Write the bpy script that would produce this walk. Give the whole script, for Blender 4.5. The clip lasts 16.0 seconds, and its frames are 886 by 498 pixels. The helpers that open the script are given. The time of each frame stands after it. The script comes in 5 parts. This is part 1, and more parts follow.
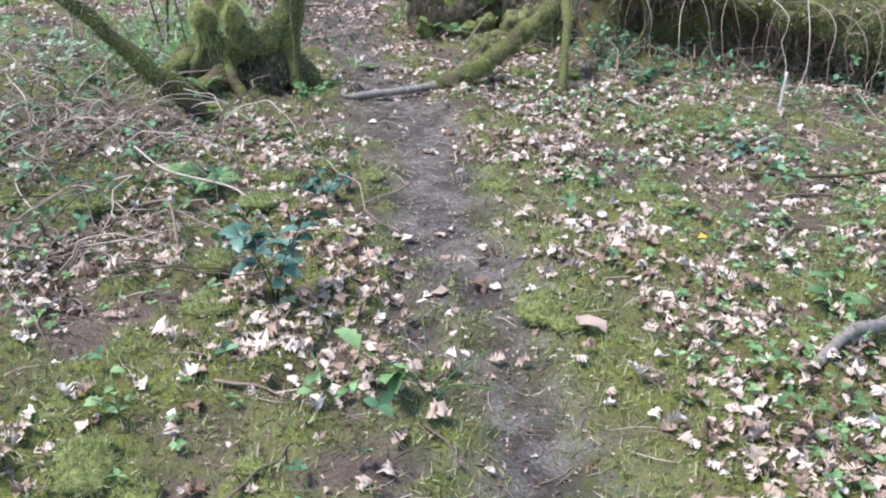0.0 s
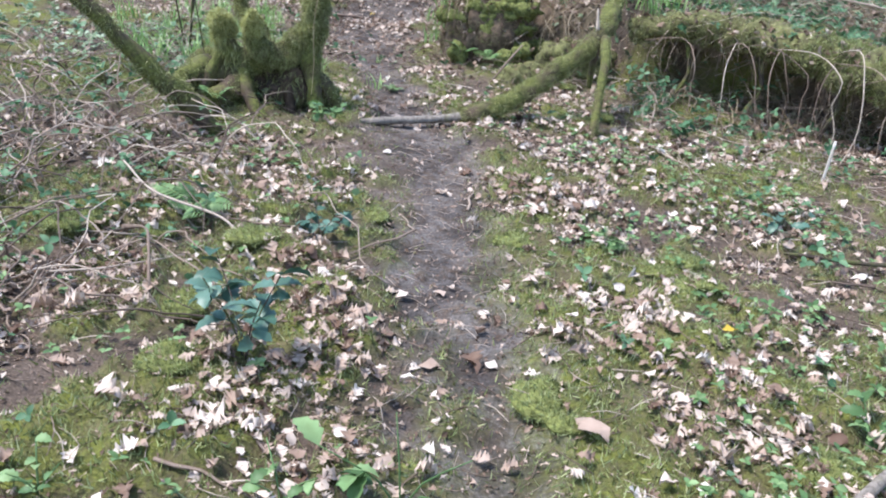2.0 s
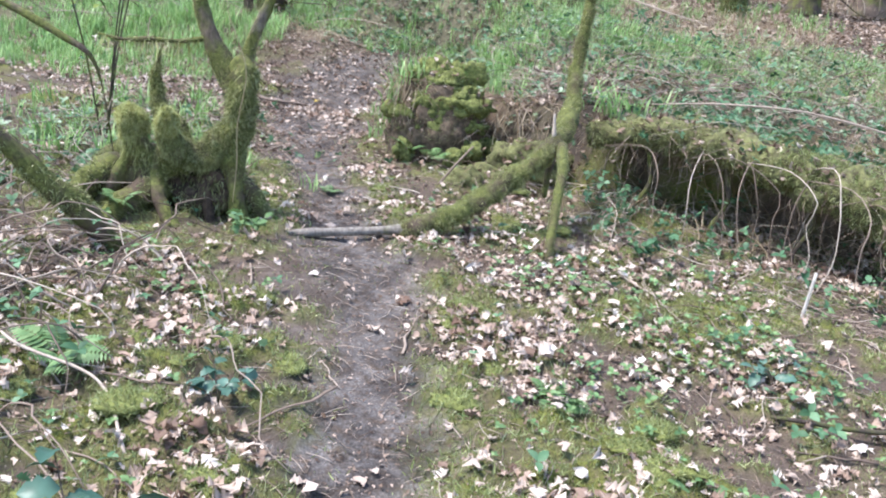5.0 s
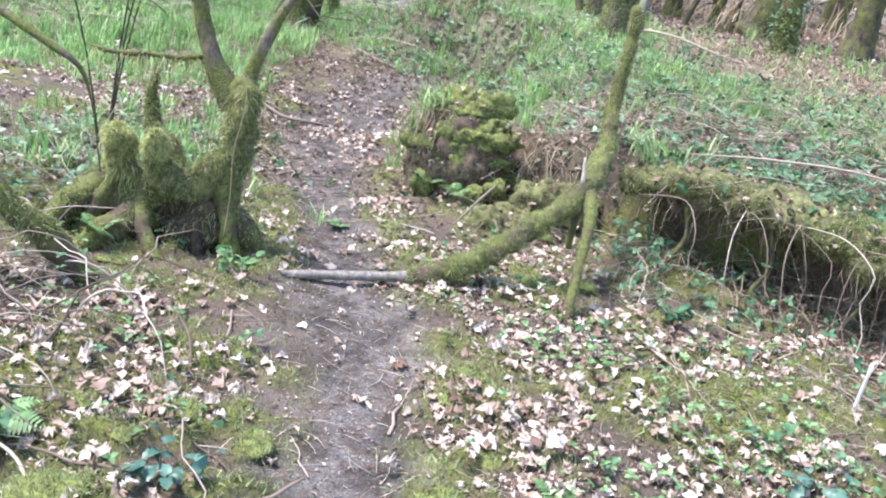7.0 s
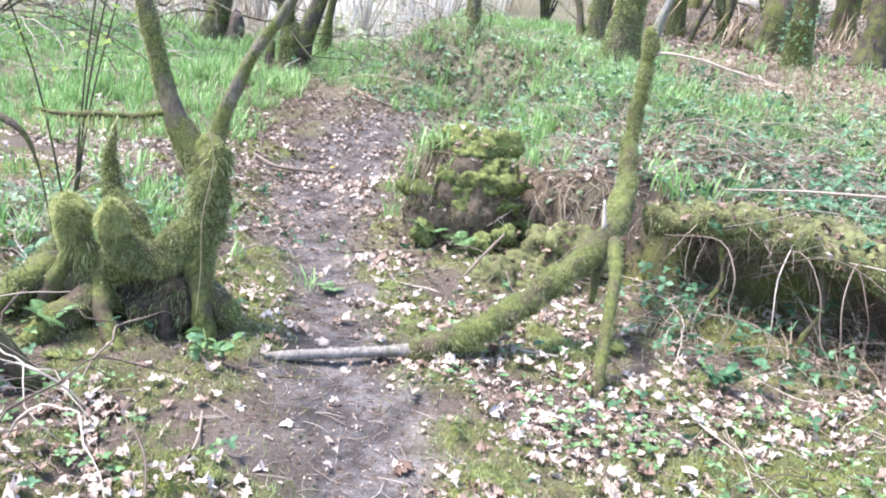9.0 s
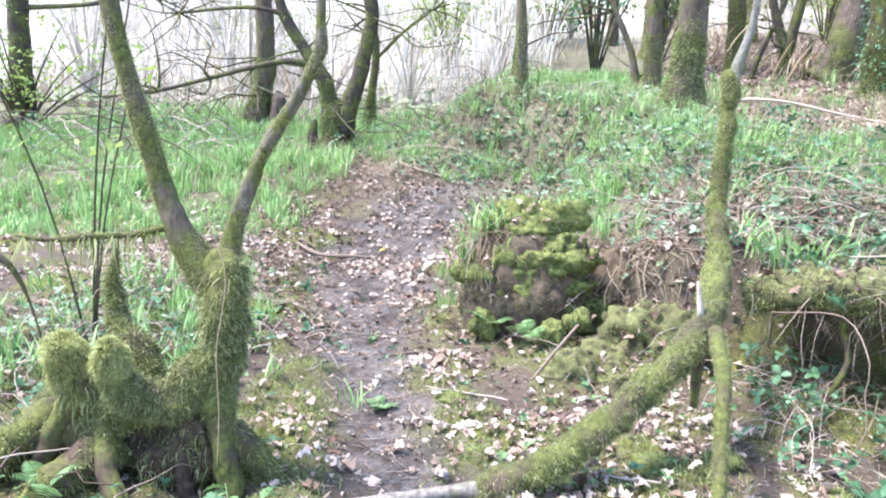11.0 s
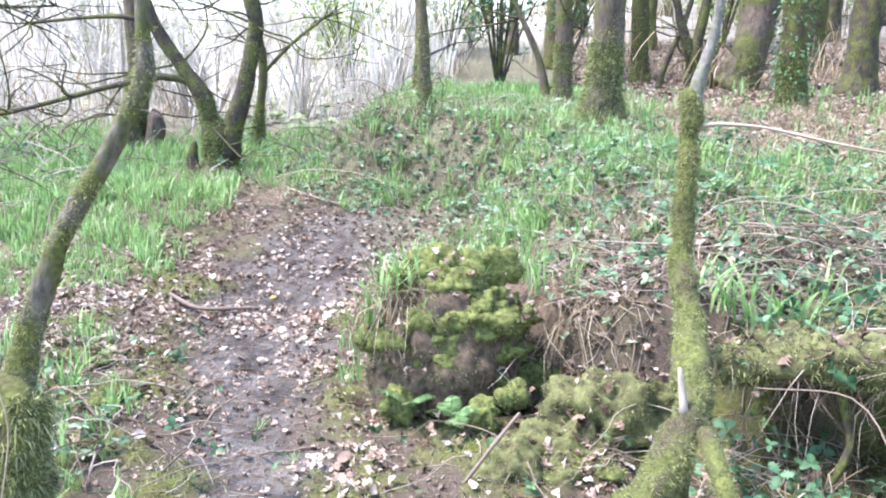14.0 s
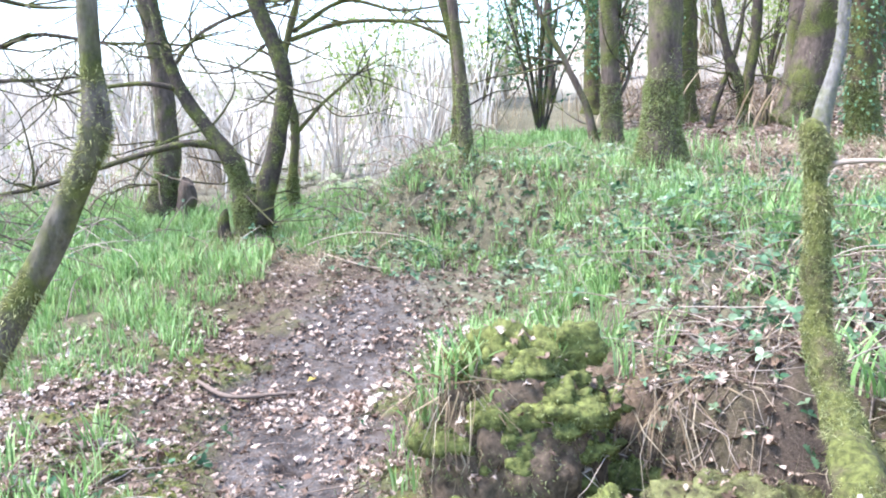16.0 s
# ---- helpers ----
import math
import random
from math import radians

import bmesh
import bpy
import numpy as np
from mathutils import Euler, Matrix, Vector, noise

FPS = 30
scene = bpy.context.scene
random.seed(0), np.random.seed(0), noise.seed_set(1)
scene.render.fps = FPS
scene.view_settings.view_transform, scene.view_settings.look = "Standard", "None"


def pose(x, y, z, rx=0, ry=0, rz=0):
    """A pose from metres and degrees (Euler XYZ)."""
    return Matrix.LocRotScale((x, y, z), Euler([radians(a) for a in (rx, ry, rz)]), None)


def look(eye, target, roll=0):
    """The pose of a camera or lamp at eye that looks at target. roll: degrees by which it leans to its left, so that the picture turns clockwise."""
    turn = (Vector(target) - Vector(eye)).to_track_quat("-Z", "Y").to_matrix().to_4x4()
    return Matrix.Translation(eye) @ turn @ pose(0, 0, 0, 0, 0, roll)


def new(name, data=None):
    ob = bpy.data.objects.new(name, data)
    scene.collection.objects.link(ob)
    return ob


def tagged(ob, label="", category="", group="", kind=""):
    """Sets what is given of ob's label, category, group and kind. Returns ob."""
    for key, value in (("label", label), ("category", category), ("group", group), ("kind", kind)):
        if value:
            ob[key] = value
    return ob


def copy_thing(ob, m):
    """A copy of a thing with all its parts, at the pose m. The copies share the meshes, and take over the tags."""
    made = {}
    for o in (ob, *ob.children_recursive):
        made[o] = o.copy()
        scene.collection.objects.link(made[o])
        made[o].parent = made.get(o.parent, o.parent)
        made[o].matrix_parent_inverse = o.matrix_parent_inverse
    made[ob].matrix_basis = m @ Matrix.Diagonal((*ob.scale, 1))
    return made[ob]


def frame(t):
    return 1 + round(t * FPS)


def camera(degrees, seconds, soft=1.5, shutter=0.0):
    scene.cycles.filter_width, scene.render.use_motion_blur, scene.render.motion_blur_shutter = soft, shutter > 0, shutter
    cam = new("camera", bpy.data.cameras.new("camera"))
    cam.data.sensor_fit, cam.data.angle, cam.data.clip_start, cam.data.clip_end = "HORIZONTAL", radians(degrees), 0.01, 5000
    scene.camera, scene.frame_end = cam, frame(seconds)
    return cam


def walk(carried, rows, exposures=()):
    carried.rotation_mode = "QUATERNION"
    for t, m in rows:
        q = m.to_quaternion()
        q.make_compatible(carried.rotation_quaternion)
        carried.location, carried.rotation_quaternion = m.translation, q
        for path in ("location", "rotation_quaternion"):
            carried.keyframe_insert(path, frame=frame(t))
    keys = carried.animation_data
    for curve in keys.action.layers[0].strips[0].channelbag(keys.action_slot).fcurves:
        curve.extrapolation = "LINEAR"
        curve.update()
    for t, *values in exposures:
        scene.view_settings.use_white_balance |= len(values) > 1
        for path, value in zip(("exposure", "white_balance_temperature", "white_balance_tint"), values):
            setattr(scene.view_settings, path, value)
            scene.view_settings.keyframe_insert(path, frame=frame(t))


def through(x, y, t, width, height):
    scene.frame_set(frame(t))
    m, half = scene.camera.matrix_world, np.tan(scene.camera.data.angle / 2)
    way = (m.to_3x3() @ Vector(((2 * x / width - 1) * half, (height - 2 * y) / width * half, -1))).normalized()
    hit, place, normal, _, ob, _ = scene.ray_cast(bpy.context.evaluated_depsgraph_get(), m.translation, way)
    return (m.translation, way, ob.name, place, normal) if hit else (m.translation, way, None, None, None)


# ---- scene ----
cam = camera(56.0, 16.0, soft=2.0)
PATH = [
    (0, (0.075, -1.14, 1.253), (-0.084, 0.668, 0.414), 0.7),
    (0.5, (0.091, -1.058, 1.261), (-0.137, 0.725, 0.385), 2.2),
    (1, (0.102, -0.98, 1.277), (-0.147, 0.81, 0.422), 4.3),
    (1.5, (0.105, -0.905, 1.287), (-0.143, 0.892, 0.445), 5.3),
    (2, (0.105, -0.812, 1.296), (-0.107, 1.0, 0.477), 5.7),
    (2.5, (0.097, -0.713, 1.293), (-0.028, 1.129, 0.524), 6.1),
    (3, (0.088, -0.62, 1.318), (0.008, 1.229, 0.559), 7.0),
    (3.5, (0.077, -0.536, 1.34), (0.006, 1.326, 0.613), 6.5),
    (4, (0.066, -0.436, 1.35), (-0.025, 1.442, 0.667), 5.8),
    (6.5, (0.114, 0.117, 1.369), (-0.076, 2.004, 0.732), 11.7),
    (7, (0.106, 0.222, 1.386), (-0.094, 2.113, 0.765), 10.9),
    (7.5, (0.1, 0.333, 1.386), (-0.13, 2.225, 0.78), 10.2),
    (8, (0.089, 0.474, 1.365), (-0.157, 2.371, 0.783), 9.4),
    (10.5, (-0.016, 1.154, 1.405), (-0.335, 3.065, 0.906), 2.5),
    (11, (-0.031, 1.326, 1.403), (-0.433, 3.236, 0.966), 1.7),
    (11.5, (-0.038, 1.463, 1.403), (-0.455, 3.363, 0.937), 4.4),
    (12, (-0.059, 1.608, 1.415), (-0.473, 3.502, 0.924), 3.8),
    (12.5, (-0.089, 1.748, 1.396), (-0.467, 3.654, 0.92), 4.5),
    (13, (-0.128, 1.915, 1.385), (-0.408, 3.853, 0.977), 4.3),
    (13.5, (-0.164, 2.044, 1.412), (-0.407, 3.993, 1.039), 2.2),
    (14, (-0.195, 2.148, 1.444), (-0.368, 4.098, 1.032), 1.0),
    (14.5, (-0.227, 2.27, 1.445), (-0.41, 4.221, 1.046), -1.2),
    (15, (-0.274, 2.412, 1.427), (-0.5, 4.366, 1.062), -2.4),
    (15.5, (-0.302, 2.566, 1.412), (-0.549, 4.528, 1.111), -4.0),
    (16, (-0.333, 2.722, 1.418), (-0.6, 4.683, 1.132), -2.1),
]
walk(cam, [(t, look(eye, target, roll)) for t, eye, target, roll in PATH], [(0, 1.62, 6350, 11), (4, 1.77, 6450, 11), (8, 2.32, 6350, 13), (11, 2.52, 6300, 13), (16, 2.4, 6200, 14)])

# ---- light ----
world = bpy.data.worlds.new("sky")
scene.world = world
world.use_nodes = True
wn = world.node_tree.nodes
sky = wn.new("ShaderNodeTexSky")
sky.sky_type, sky.sun_disc = "NISHITA", False
sky.sun_elevation, sky.sun_rotation = radians(62), radians(-103)
sky.dust_density, sky.air_density, sky.ozone_density = 0.6, 1.0, 1.0
world.node_tree.links.new(sky.outputs[0], wn["Background"].inputs[0])
wn["Background"].inputs[1].default_value = 0.14
sun_data = bpy.data.lights.new("sun", "SUN")
sun_data.energy, sun_data.angle, sun_data.color = 2.4, radians(14), (1.0, 0.985, 0.97)
sun = new("sun", sun_data)
sun.matrix_world = look((-5.0, -1.15, 9.65), (0, 0, 0))

# ---- noise and mesh helpers ----
rng = np.random.default_rng(7)


def smooth(a, b, v):
    k = np.clip((np.asarray(v, float) - a) / (b - a), 0, 1)
    return k * k * (3 - 2 * k)


def lattice(i, j, k, seed):
    h = (i * 374761393 + j * 668265263 + k * 2147483647 + seed * 144665) & 0xFFFFFFFF
    h = ((h ^ (h >> 13)) * 1274126177) & 0xFFFFFFFF
    return ((h ^ (h >> 16)) & 0xFFFF) / 65535.0


def vnoise(p, seed=0):
    """Value noise from 0 to 1 at rows of points."""
    p = np.asarray(p, float)
    c = np.floor(p).astype(np.int64)
    f = p - c
    f = f * f * (3 - 2 * f)
    out = 0
    for a in (0, 1):
        for b in (0, 1):
            for d in (0, 1):
                wgt = (f[:, 0] if a else 1 - f[:, 0]) * (f[:, 1] if b else 1 - f[:, 1]) * (f[:, 2] if d else 1 - f[:, 2])
                out = out + wgt * lattice(c[:, 0] + a, c[:, 1] + b, c[:, 2] + d, seed)
    return out


def flat_noise(x, y, scale, seed=0):
    x, y = np.asarray(x, float), np.asarray(y, float)
    p = np.stack([x.ravel() * scale + 91.3, y.ravel() * scale + 57.1, np.full(x.size, 3.7)], 1)
    return (0.62 * vnoise(p, seed) + 0.38 * vnoise(p * 2.3, seed + 5)).reshape(x.shape)


def tri_mesh(name, v, f, mat, soft=True):
    v, f = np.asarray(v, np.float32), np.asarray(f, np.int32)
    me = bpy.data.meshes.new(name)
    me.vertices.add(len(v))
    me.vertices.foreach_set("co", v.ravel())
    me.loops.add(f.size)
    me.loops.foreach_set("vertex_index", f.ravel())
    me.polygons.add(len(f))
    me.polygons.foreach_set("loop_start", np.arange(0, f.size, 3, dtype=np.int32))
    me.polygons.foreach_set("use_smooth", np.full(len(f), soft))
    me.update(calc_edges=True)
    me.validate()
    me.materials.append(mat)
    return me


def piece(name, vf, mat, parent=None, label="", soft=True, kind=""):
    """One mesh object, under a thing where parent is given; its points are in the world's metres."""
    v, f = vf
    if parent is not None:
        v = np.asarray(v) - np.array(parent_place(parent))
    ob = new(name, tri_mesh(name, v, f, mat, soft))
    if parent is not None:
        ob.parent = parent
    return tagged(ob, label, kind=kind)


def parent_place(ob):
    place = np.array(ob.location)
    while ob.parent:
        ob = ob.parent
        place = place + np.array(ob.location)
    return place


def thing(name, place, label, category, group=""):
    ob = new(name)
    ob.location = place
    ob.empty_display_size = 0.1
    return tagged(ob, label, category, group)


def join(parts):
    v, f, n = [], [], 0
    for a, b in parts:
        v.append(a)
        f.append(np.asarray(b) + n)
        n += len(a)
    return np.concatenate(v), np.concatenate(f)


def curve_points(pts, step):
    """A smooth line through the points, with the radius as a fourth column."""
    p = np.asarray(pts, float)
    p = np.vstack([2 * p[0] - p[1], p, 2 * p[-1] - p[-2]])
    out = []
    for i in range(1, len(p) - 2):
        n = max(2, int(np.linalg.norm(p[i + 1, :3] - p[i, :3]) / step))
        for t in np.linspace(0, 1, n, endpoint=False):
            a, b, c, d = p[i - 1], p[i], p[i + 1], p[i + 2]
            out.append(0.5 * (2 * b + (c - a) * t + (2 * a - 5 * b + 4 * c - d) * t * t + (3 * b - a - 3 * c + d) * t**3))
    out.append(p[-2])
    return np.array(out)


def tube(pts, seg=10, step=0.06, rough=0.12, grain=9.0, seed=0):
    """A limb along rows of (x, y, z, radius), knobbly by rough."""
    line = curve_points(pts, step)
    c, r = line[:, :3], np.maximum(line[:, 3], 0.0006)
    tan = np.gradient(c, axis=0)
    tan /= np.linalg.norm(tan, axis=1)[:, None] + 1e-9
    side = np.cross(tan[0], (0.31, 0.87, 0.39))
    rings = []
    ang = np.linspace(0, 2 * np.pi, seg, endpoint=False)
    for i in range(len(c)):
        side = side - tan[i] * side.dot(tan[i])
        side /= np.linalg.norm(side) + 1e-9
        up = np.cross(tan[i], side)
        rings.append(c[i] + r[i] * (np.cos(ang)[:, None] * side + np.sin(ang)[:, None] * up))
    v = np.array(rings).reshape(-1, 3)
    if rough:
        mid = np.repeat(c, seg, 0)
        k = 1 + rough * 2 * (vnoise(v * grain, seed) - 0.5) + rough * 1.2 * (vnoise(v * grain * 3.1, seed + 3) - 0.5)
        v = mid + (v - mid) * k[:, None]
    n = len(c)
    i, j = np.meshgrid(np.arange(n - 1), np.arange(seg), indexing="ij")
    a, b = i * seg + j, i * seg + (j + 1) % seg
    f = np.concatenate([np.stack([a, b, b + seg], -1).reshape(-1, 3), np.stack([a, b + seg, a + seg], -1).reshape(-1, 3)])
    v = np.vstack([v, c[0], c[-1] + tan[-1] * r[-1] * 0.4])
    k = np.arange(seg)
    f = np.vstack([f, np.stack([(k + 1) % seg, k, np.full(seg, n * seg)], 1), np.stack([(n - 1) * seg + k, (n - 1) * seg + (k + 1) % seg, np.full(seg, n * seg + 1)], 1)])
    return v, f


def blob(place, size, rough=0.25, grain=6.0, n=26, seed=0):
    """An uneven rounded lump."""
    th = np.linspace(0.02, np.pi - 0.02, n)
    ph = np.linspace(0, 2 * np.pi, 2 * n, endpoint=False)
    t, p = np.meshgrid(th, ph, indexing="ij")
    d = np.stack([np.sin(t) * np.cos(p), np.sin(t) * np.sin(p), np.cos(t)], -1).reshape(-1, 3)
    v = d * np.array(size)
    q = v + np.array(place)
    k = 1 + rough * 2 * (vnoise(q * grain, seed) - 0.5) + rough * (vnoise(q * grain * 2.7, seed + 9) - 0.5)
    v = v * k[:, None] + np.array(place)
    m = 2 * n
    i, j = np.meshgrid(np.arange(n - 1), np.arange(m), indexing="ij")
    a, b = i * m + j, i * m + (j + 1) % m
    return v, np.concatenate([np.stack([a, a + m, b + m], -1).reshape(-1, 3), np.stack([a, b + m, b], -1).reshape(-1, 3)])


def fur(vf, n, length, width, droop=0.3, spread=0.5, seed=0, patch=0.0, grain=7.0, bend=False):
    """Moss shoots or fibres over a surface; patch leaves bare places."""
    v, f = np.asarray(vf[0]), np.asarray(vf[1])
    g = np.random.default_rng(seed)
    a, b, c = v[f[:, 0]], v[f[:, 1]], v[f[:, 2]]
    nrm = np.cross(b - a, c - a)
    area = np.linalg.norm(nrm, axis=1)
    k = g.choice(len(f), n, p=area / area.sum())
    u, w = g.random(n), g.random(n)
    flip = u + w > 1
    u[flip], w[flip] = 1 - u[flip], 1 - w[flip]
    p = a[k] + u[:, None] * (b - a)[k] + w[:, None] * (c - a)[k]
    d = nrm[k] / (area[k][:, None] + 1e-12)
    if patch:
        keep = vnoise(p * grain, seed + 31) > patch
        p, d = p[keep], d[keep]
    n = len(p)
    out = d + spread * g.normal(size=(n, 3))
    out[:, 2] -= droop * 1.6
    out /= np.linalg.norm(out, axis=1)[:, None] + 1e-9
    side = np.cross(out, g.normal(size=(n, 3)))
    side /= np.linalg.norm(side, axis=1)[:, None] + 1e-9
    ln = length * (0.45 + 0.9 * g.random(n))[:, None]
    wd = width * (0.6 + 0.8 * g.random(n))[:, None] / 2
    p = p - d * 0.004
    if not bend:
        vv = np.stack([p - side * wd, p + side * wd, p + out * ln], 1).reshape(-1, 3)
        return vv, np.arange(3 * n).reshape(-1, 3)
    mid = p + out * ln * 0.5
    tip = mid + (out * 0.7 + 0.4 * g.normal(size=(n, 3)) + np.array([0, 0, -1.1 * droop])) * ln * 0.6
    vv = np.stack([p - side * wd, p + side * wd, mid - side * wd * 0.8, mid + side * wd * 0.8, tip], 1).reshape(-1, 3)
    base = 5 * np.arange(n)[:, None]
    ff = np.concatenate([base + np.array([0, 1, 3]), base + np.array([0, 3, 2]), base + np.array([2, 3, 4])])
    return vv, ff


def turned(yaw, pitch, roll):
    cy, sy, cp, sp, cr, sr = np.cos(yaw), np.sin(yaw), np.cos(pitch), np.sin(pitch), np.cos(roll), np.sin(roll)
    m = np.empty((len(yaw), 3, 3))
    m[:, 0] = np.stack([cy * cp, cy * sp * sr - sy * cr, cy * sp * cr + sy * sr], 1)
    m[:, 1] = np.stack([sy * cp, sy * sp * sr + cy * cr, sy * sp * cr - cy * sr], 1)
    m[:, 2] = np.stack([-sp, cp * sr, cp * cr], 1)
    return m


def strew(shapes, place, yaw, pitch, roll, size):
    """Many small pieces in one mesh: each place takes one of the shapes."""
    which = rng.integers(0, len(shapes), len(place))
    m = turned(yaw, pitch, roll) * np.asarray(size)[:, None, None]
    parts = []
    for s, (v, f) in enumerate(shapes):
        k = np.nonzero(which == s)[0]
        if len(k):
            vv = np.einsum("nij,vj->nvi", m[k], np.asarray(v, float)) + place[k][:, None]
            ff = np.asarray(f)[None] + (np.arange(len(k)) * len(v))[:, None, None]
            parts.append((vv.reshape(-1, 3), ff.reshape(-1, 3)))
    return join(parts)


# ---- the lie of the land ----
TRAIL = [(-6, 0.3), (-1, 0.22), (0, 0.2), (1, 0.08), (2, -0.2), (3, -0.42), (4, -0.78), (5, -1.15), (6, -1.5), (7, -1.75), (7.8, -1.68), (8.4, -1.42), (8.9, -1.05), (9.4, -0.6)]


def trail_gap(x, y):
    ty, tx = zip(*TRAIL)
    wide = np.interp(y, [0, 5, 6, 7.5, 8.6, 9.5], [0.0, 0.0, 0.12, 0.26, 0.3, 0.2])
    return np.abs(x - np.interp(y, ty, tx)) - wide + 10 * smooth(9.0, 9.6, y)


def land(x, y):
    x, y = np.asarray(x, float), np.asarray(y, float)
    rise = 0.38 * smooth(7.2, 9.3, y) + 0.03 * np.clip(y - 12, 0, 30)
    tall = 0.38 + 0.66 * smooth(-2.5, -1.5, x)
    foot = np.interp(x, [-2.4, -1.2, -0.6, 0.0, 0.3], [9.2, 9.1, 8.7, 8.0, 7.6])
    crest = np.interp(x, [-2.4, -1.2, -0.6, 0.3], [10.4, 10.2, 9.6, 9.2])
    z = np.maximum(rise, tall * smooth(0, 1, (y - foot) / (crest - foot)))
    # The bank behind the log climbs gently into the wood.
    back = (x - 0.6) * 0.412 + (y - 5.15) * 0.911
    bank = np.interp(y, [5.2, 5.9, 7.5, 9.2], [0.5, 0.66, 0.87, 1.04]) * smooth(0.05, 0.3, back - 0.25 * smooth(0.7, 1.1, x) * (1 - smooth(2.0, 2.6, x)))
    z = np.maximum(z, bank * smooth(-0.75, 0.35, x + 0.12 * np.clip(y - 6, 0, 4) - 0.16))
    # The wood's floor steepens into a hill.
    hill = 0.05 * np.clip(y - 9.2, 0, 40) + 0.01 * np.clip(y - 12, 0, 14) ** 2 + 0.28 * np.clip(y - 26, 0, 30)
    wood = smooth(-1.5, 4.5, x)
    z = z + hill * wood + 0.8 * np.minimum(hill, 2.2) * (1 - wood)
    near = 1 - smooth(14, 40, np.hypot(x, y - 4))
    gap = trail_gap(x, y)
    rough = smooth(0.1, 0.5, gap)
    z = z + near * (0.07 * (flat_noise(x, y, 1.3, 2) - 0.5) + (0.012 + 0.045 * rough) * (flat_noise(x, y, 6.0, 3) - 0.5) + 0.018 * (flat_noise(x, y, 22.0, 4) - 0.5))
    z = z + 0.05 * moss_at(x, y) * (0.3 + 1.4 * flat_noise(x, y, 16.0, 6) ** 1.5)
    z = z - 0.03 * (1 - smooth(0.05, 0.4, gap)) * (1 - smooth(7, 9, y))
    z = z - 0.09 * np.exp(-(((x + 1.5) / 0.1) ** 2) - ((y - 6.12) / 0.11) ** 2)
    return z


def moss_at(x, y):
    gap = trail_gap(x, y)
    m = smooth(0.47, 0.6, flat_noise(x, y, 1.9, 11)) * 0.7 + smooth(0.49, 0.59, flat_noise(x, y, 5.5, 12)) * 0.65 - 0.3 * smooth(0.5, 0.65, flat_noise(x, y, 9.0, 14))
    return np.clip(m, 0, 1) * smooth(0.1, 0.34, gap + 0.4 * (flat_noise(x, y, 4, 13) - 0.5) + 0.06 * (1 - smooth(1.5, 3.0, y)) + 0.05 * (1 - smooth(0.7, 2.3, y))) * (1 - smooth(7.0, 9.5, y)) * (1 - 0.8 * smooth(-0.4, 0.0, x) * smooth(5.2, 5.6, y))

# ---- materials ----
def shader(name, rough=0.9):
    mat = bpy.data.materials.new(name)
    mat.use_nodes = True
    t = mat.node_tree
    b = t.nodes["Principled BSDF"]
    b.inputs["Roughness"].default_value = rough
    b.inputs["Specular IOR Level"].default_value = 0.25
    return mat, t, b


def noise_node(t, scale, detail=4.0, rough=0.55, coords=None):
    n = t.nodes.new("ShaderNodeTexNoise")
    n.inputs["Scale"].default_value, n.inputs["Detail"].default_value, n.inputs["Roughness"].default_value = scale, detail, rough
    if coords:
        t.links.new(coords, n.inputs["Vector"])
    return n.outputs["Fac"]


def place_of(t):
    return t.nodes.new("ShaderNodeNewGeometry").outputs["Position"]


def ramp(t, fac, stops):
    r = t.nodes.new("ShaderNodeValToRGB")
    e = r.color_ramp.elements
    while len(e) < len(stops):
        e.new(0.5)
    for k, (pos, col) in enumerate(stops):
        e[k].position, e[k].color = pos, (*col, 1)
    t.links.new(fac, r.inputs[0])
    return r.outputs[0]


def blend(t, fac, a, b, mode="MIX"):
    m = t.nodes.new("ShaderNodeMix")
    m.data_type, m.blend_type = "RGBA", mode
    if isinstance(fac, float):
        m.inputs[0].default_value = fac
    else:
        t.links.new(fac, m.inputs[0])
    for s, v in ((6, a), (7, b)):
        if isinstance(v, tuple):
            m.inputs[s].default_value = (*v, 1)
        else:
            t.links.new(v, m.inputs[s])
    return m.outputs[2]


def calc(t, op, a, b=0.0):
    m = t.nodes.new("ShaderNodeMath")
    m.operation = op
    for s, v in enumerate((a, b)):
        if isinstance(v, (int, float)):
            m.inputs[s].default_value = v
        else:
            t.links.new(v, m.inputs[s])
    return m.outputs[0]


def relief(t, b, fac, strength, distance):
    n = t.nodes.new("ShaderNodeBump")
    n.inputs["Strength"].default_value, n.inputs["Distance"].default_value = strength, distance
    t.links.new(fac, n.inputs["Height"])
    t.links.new(n.outputs[0], b.inputs["Normal"])


def varied(t):
    """A number of its own for each piece."""
    island = t.nodes.new("ShaderNodeNewGeometry").outputs["Random Per Island"]
    own = t.nodes.new("ShaderNodeObjectInfo").outputs["Random"]
    return calc(t, "FRACT", calc(t, "ADD", island, own))


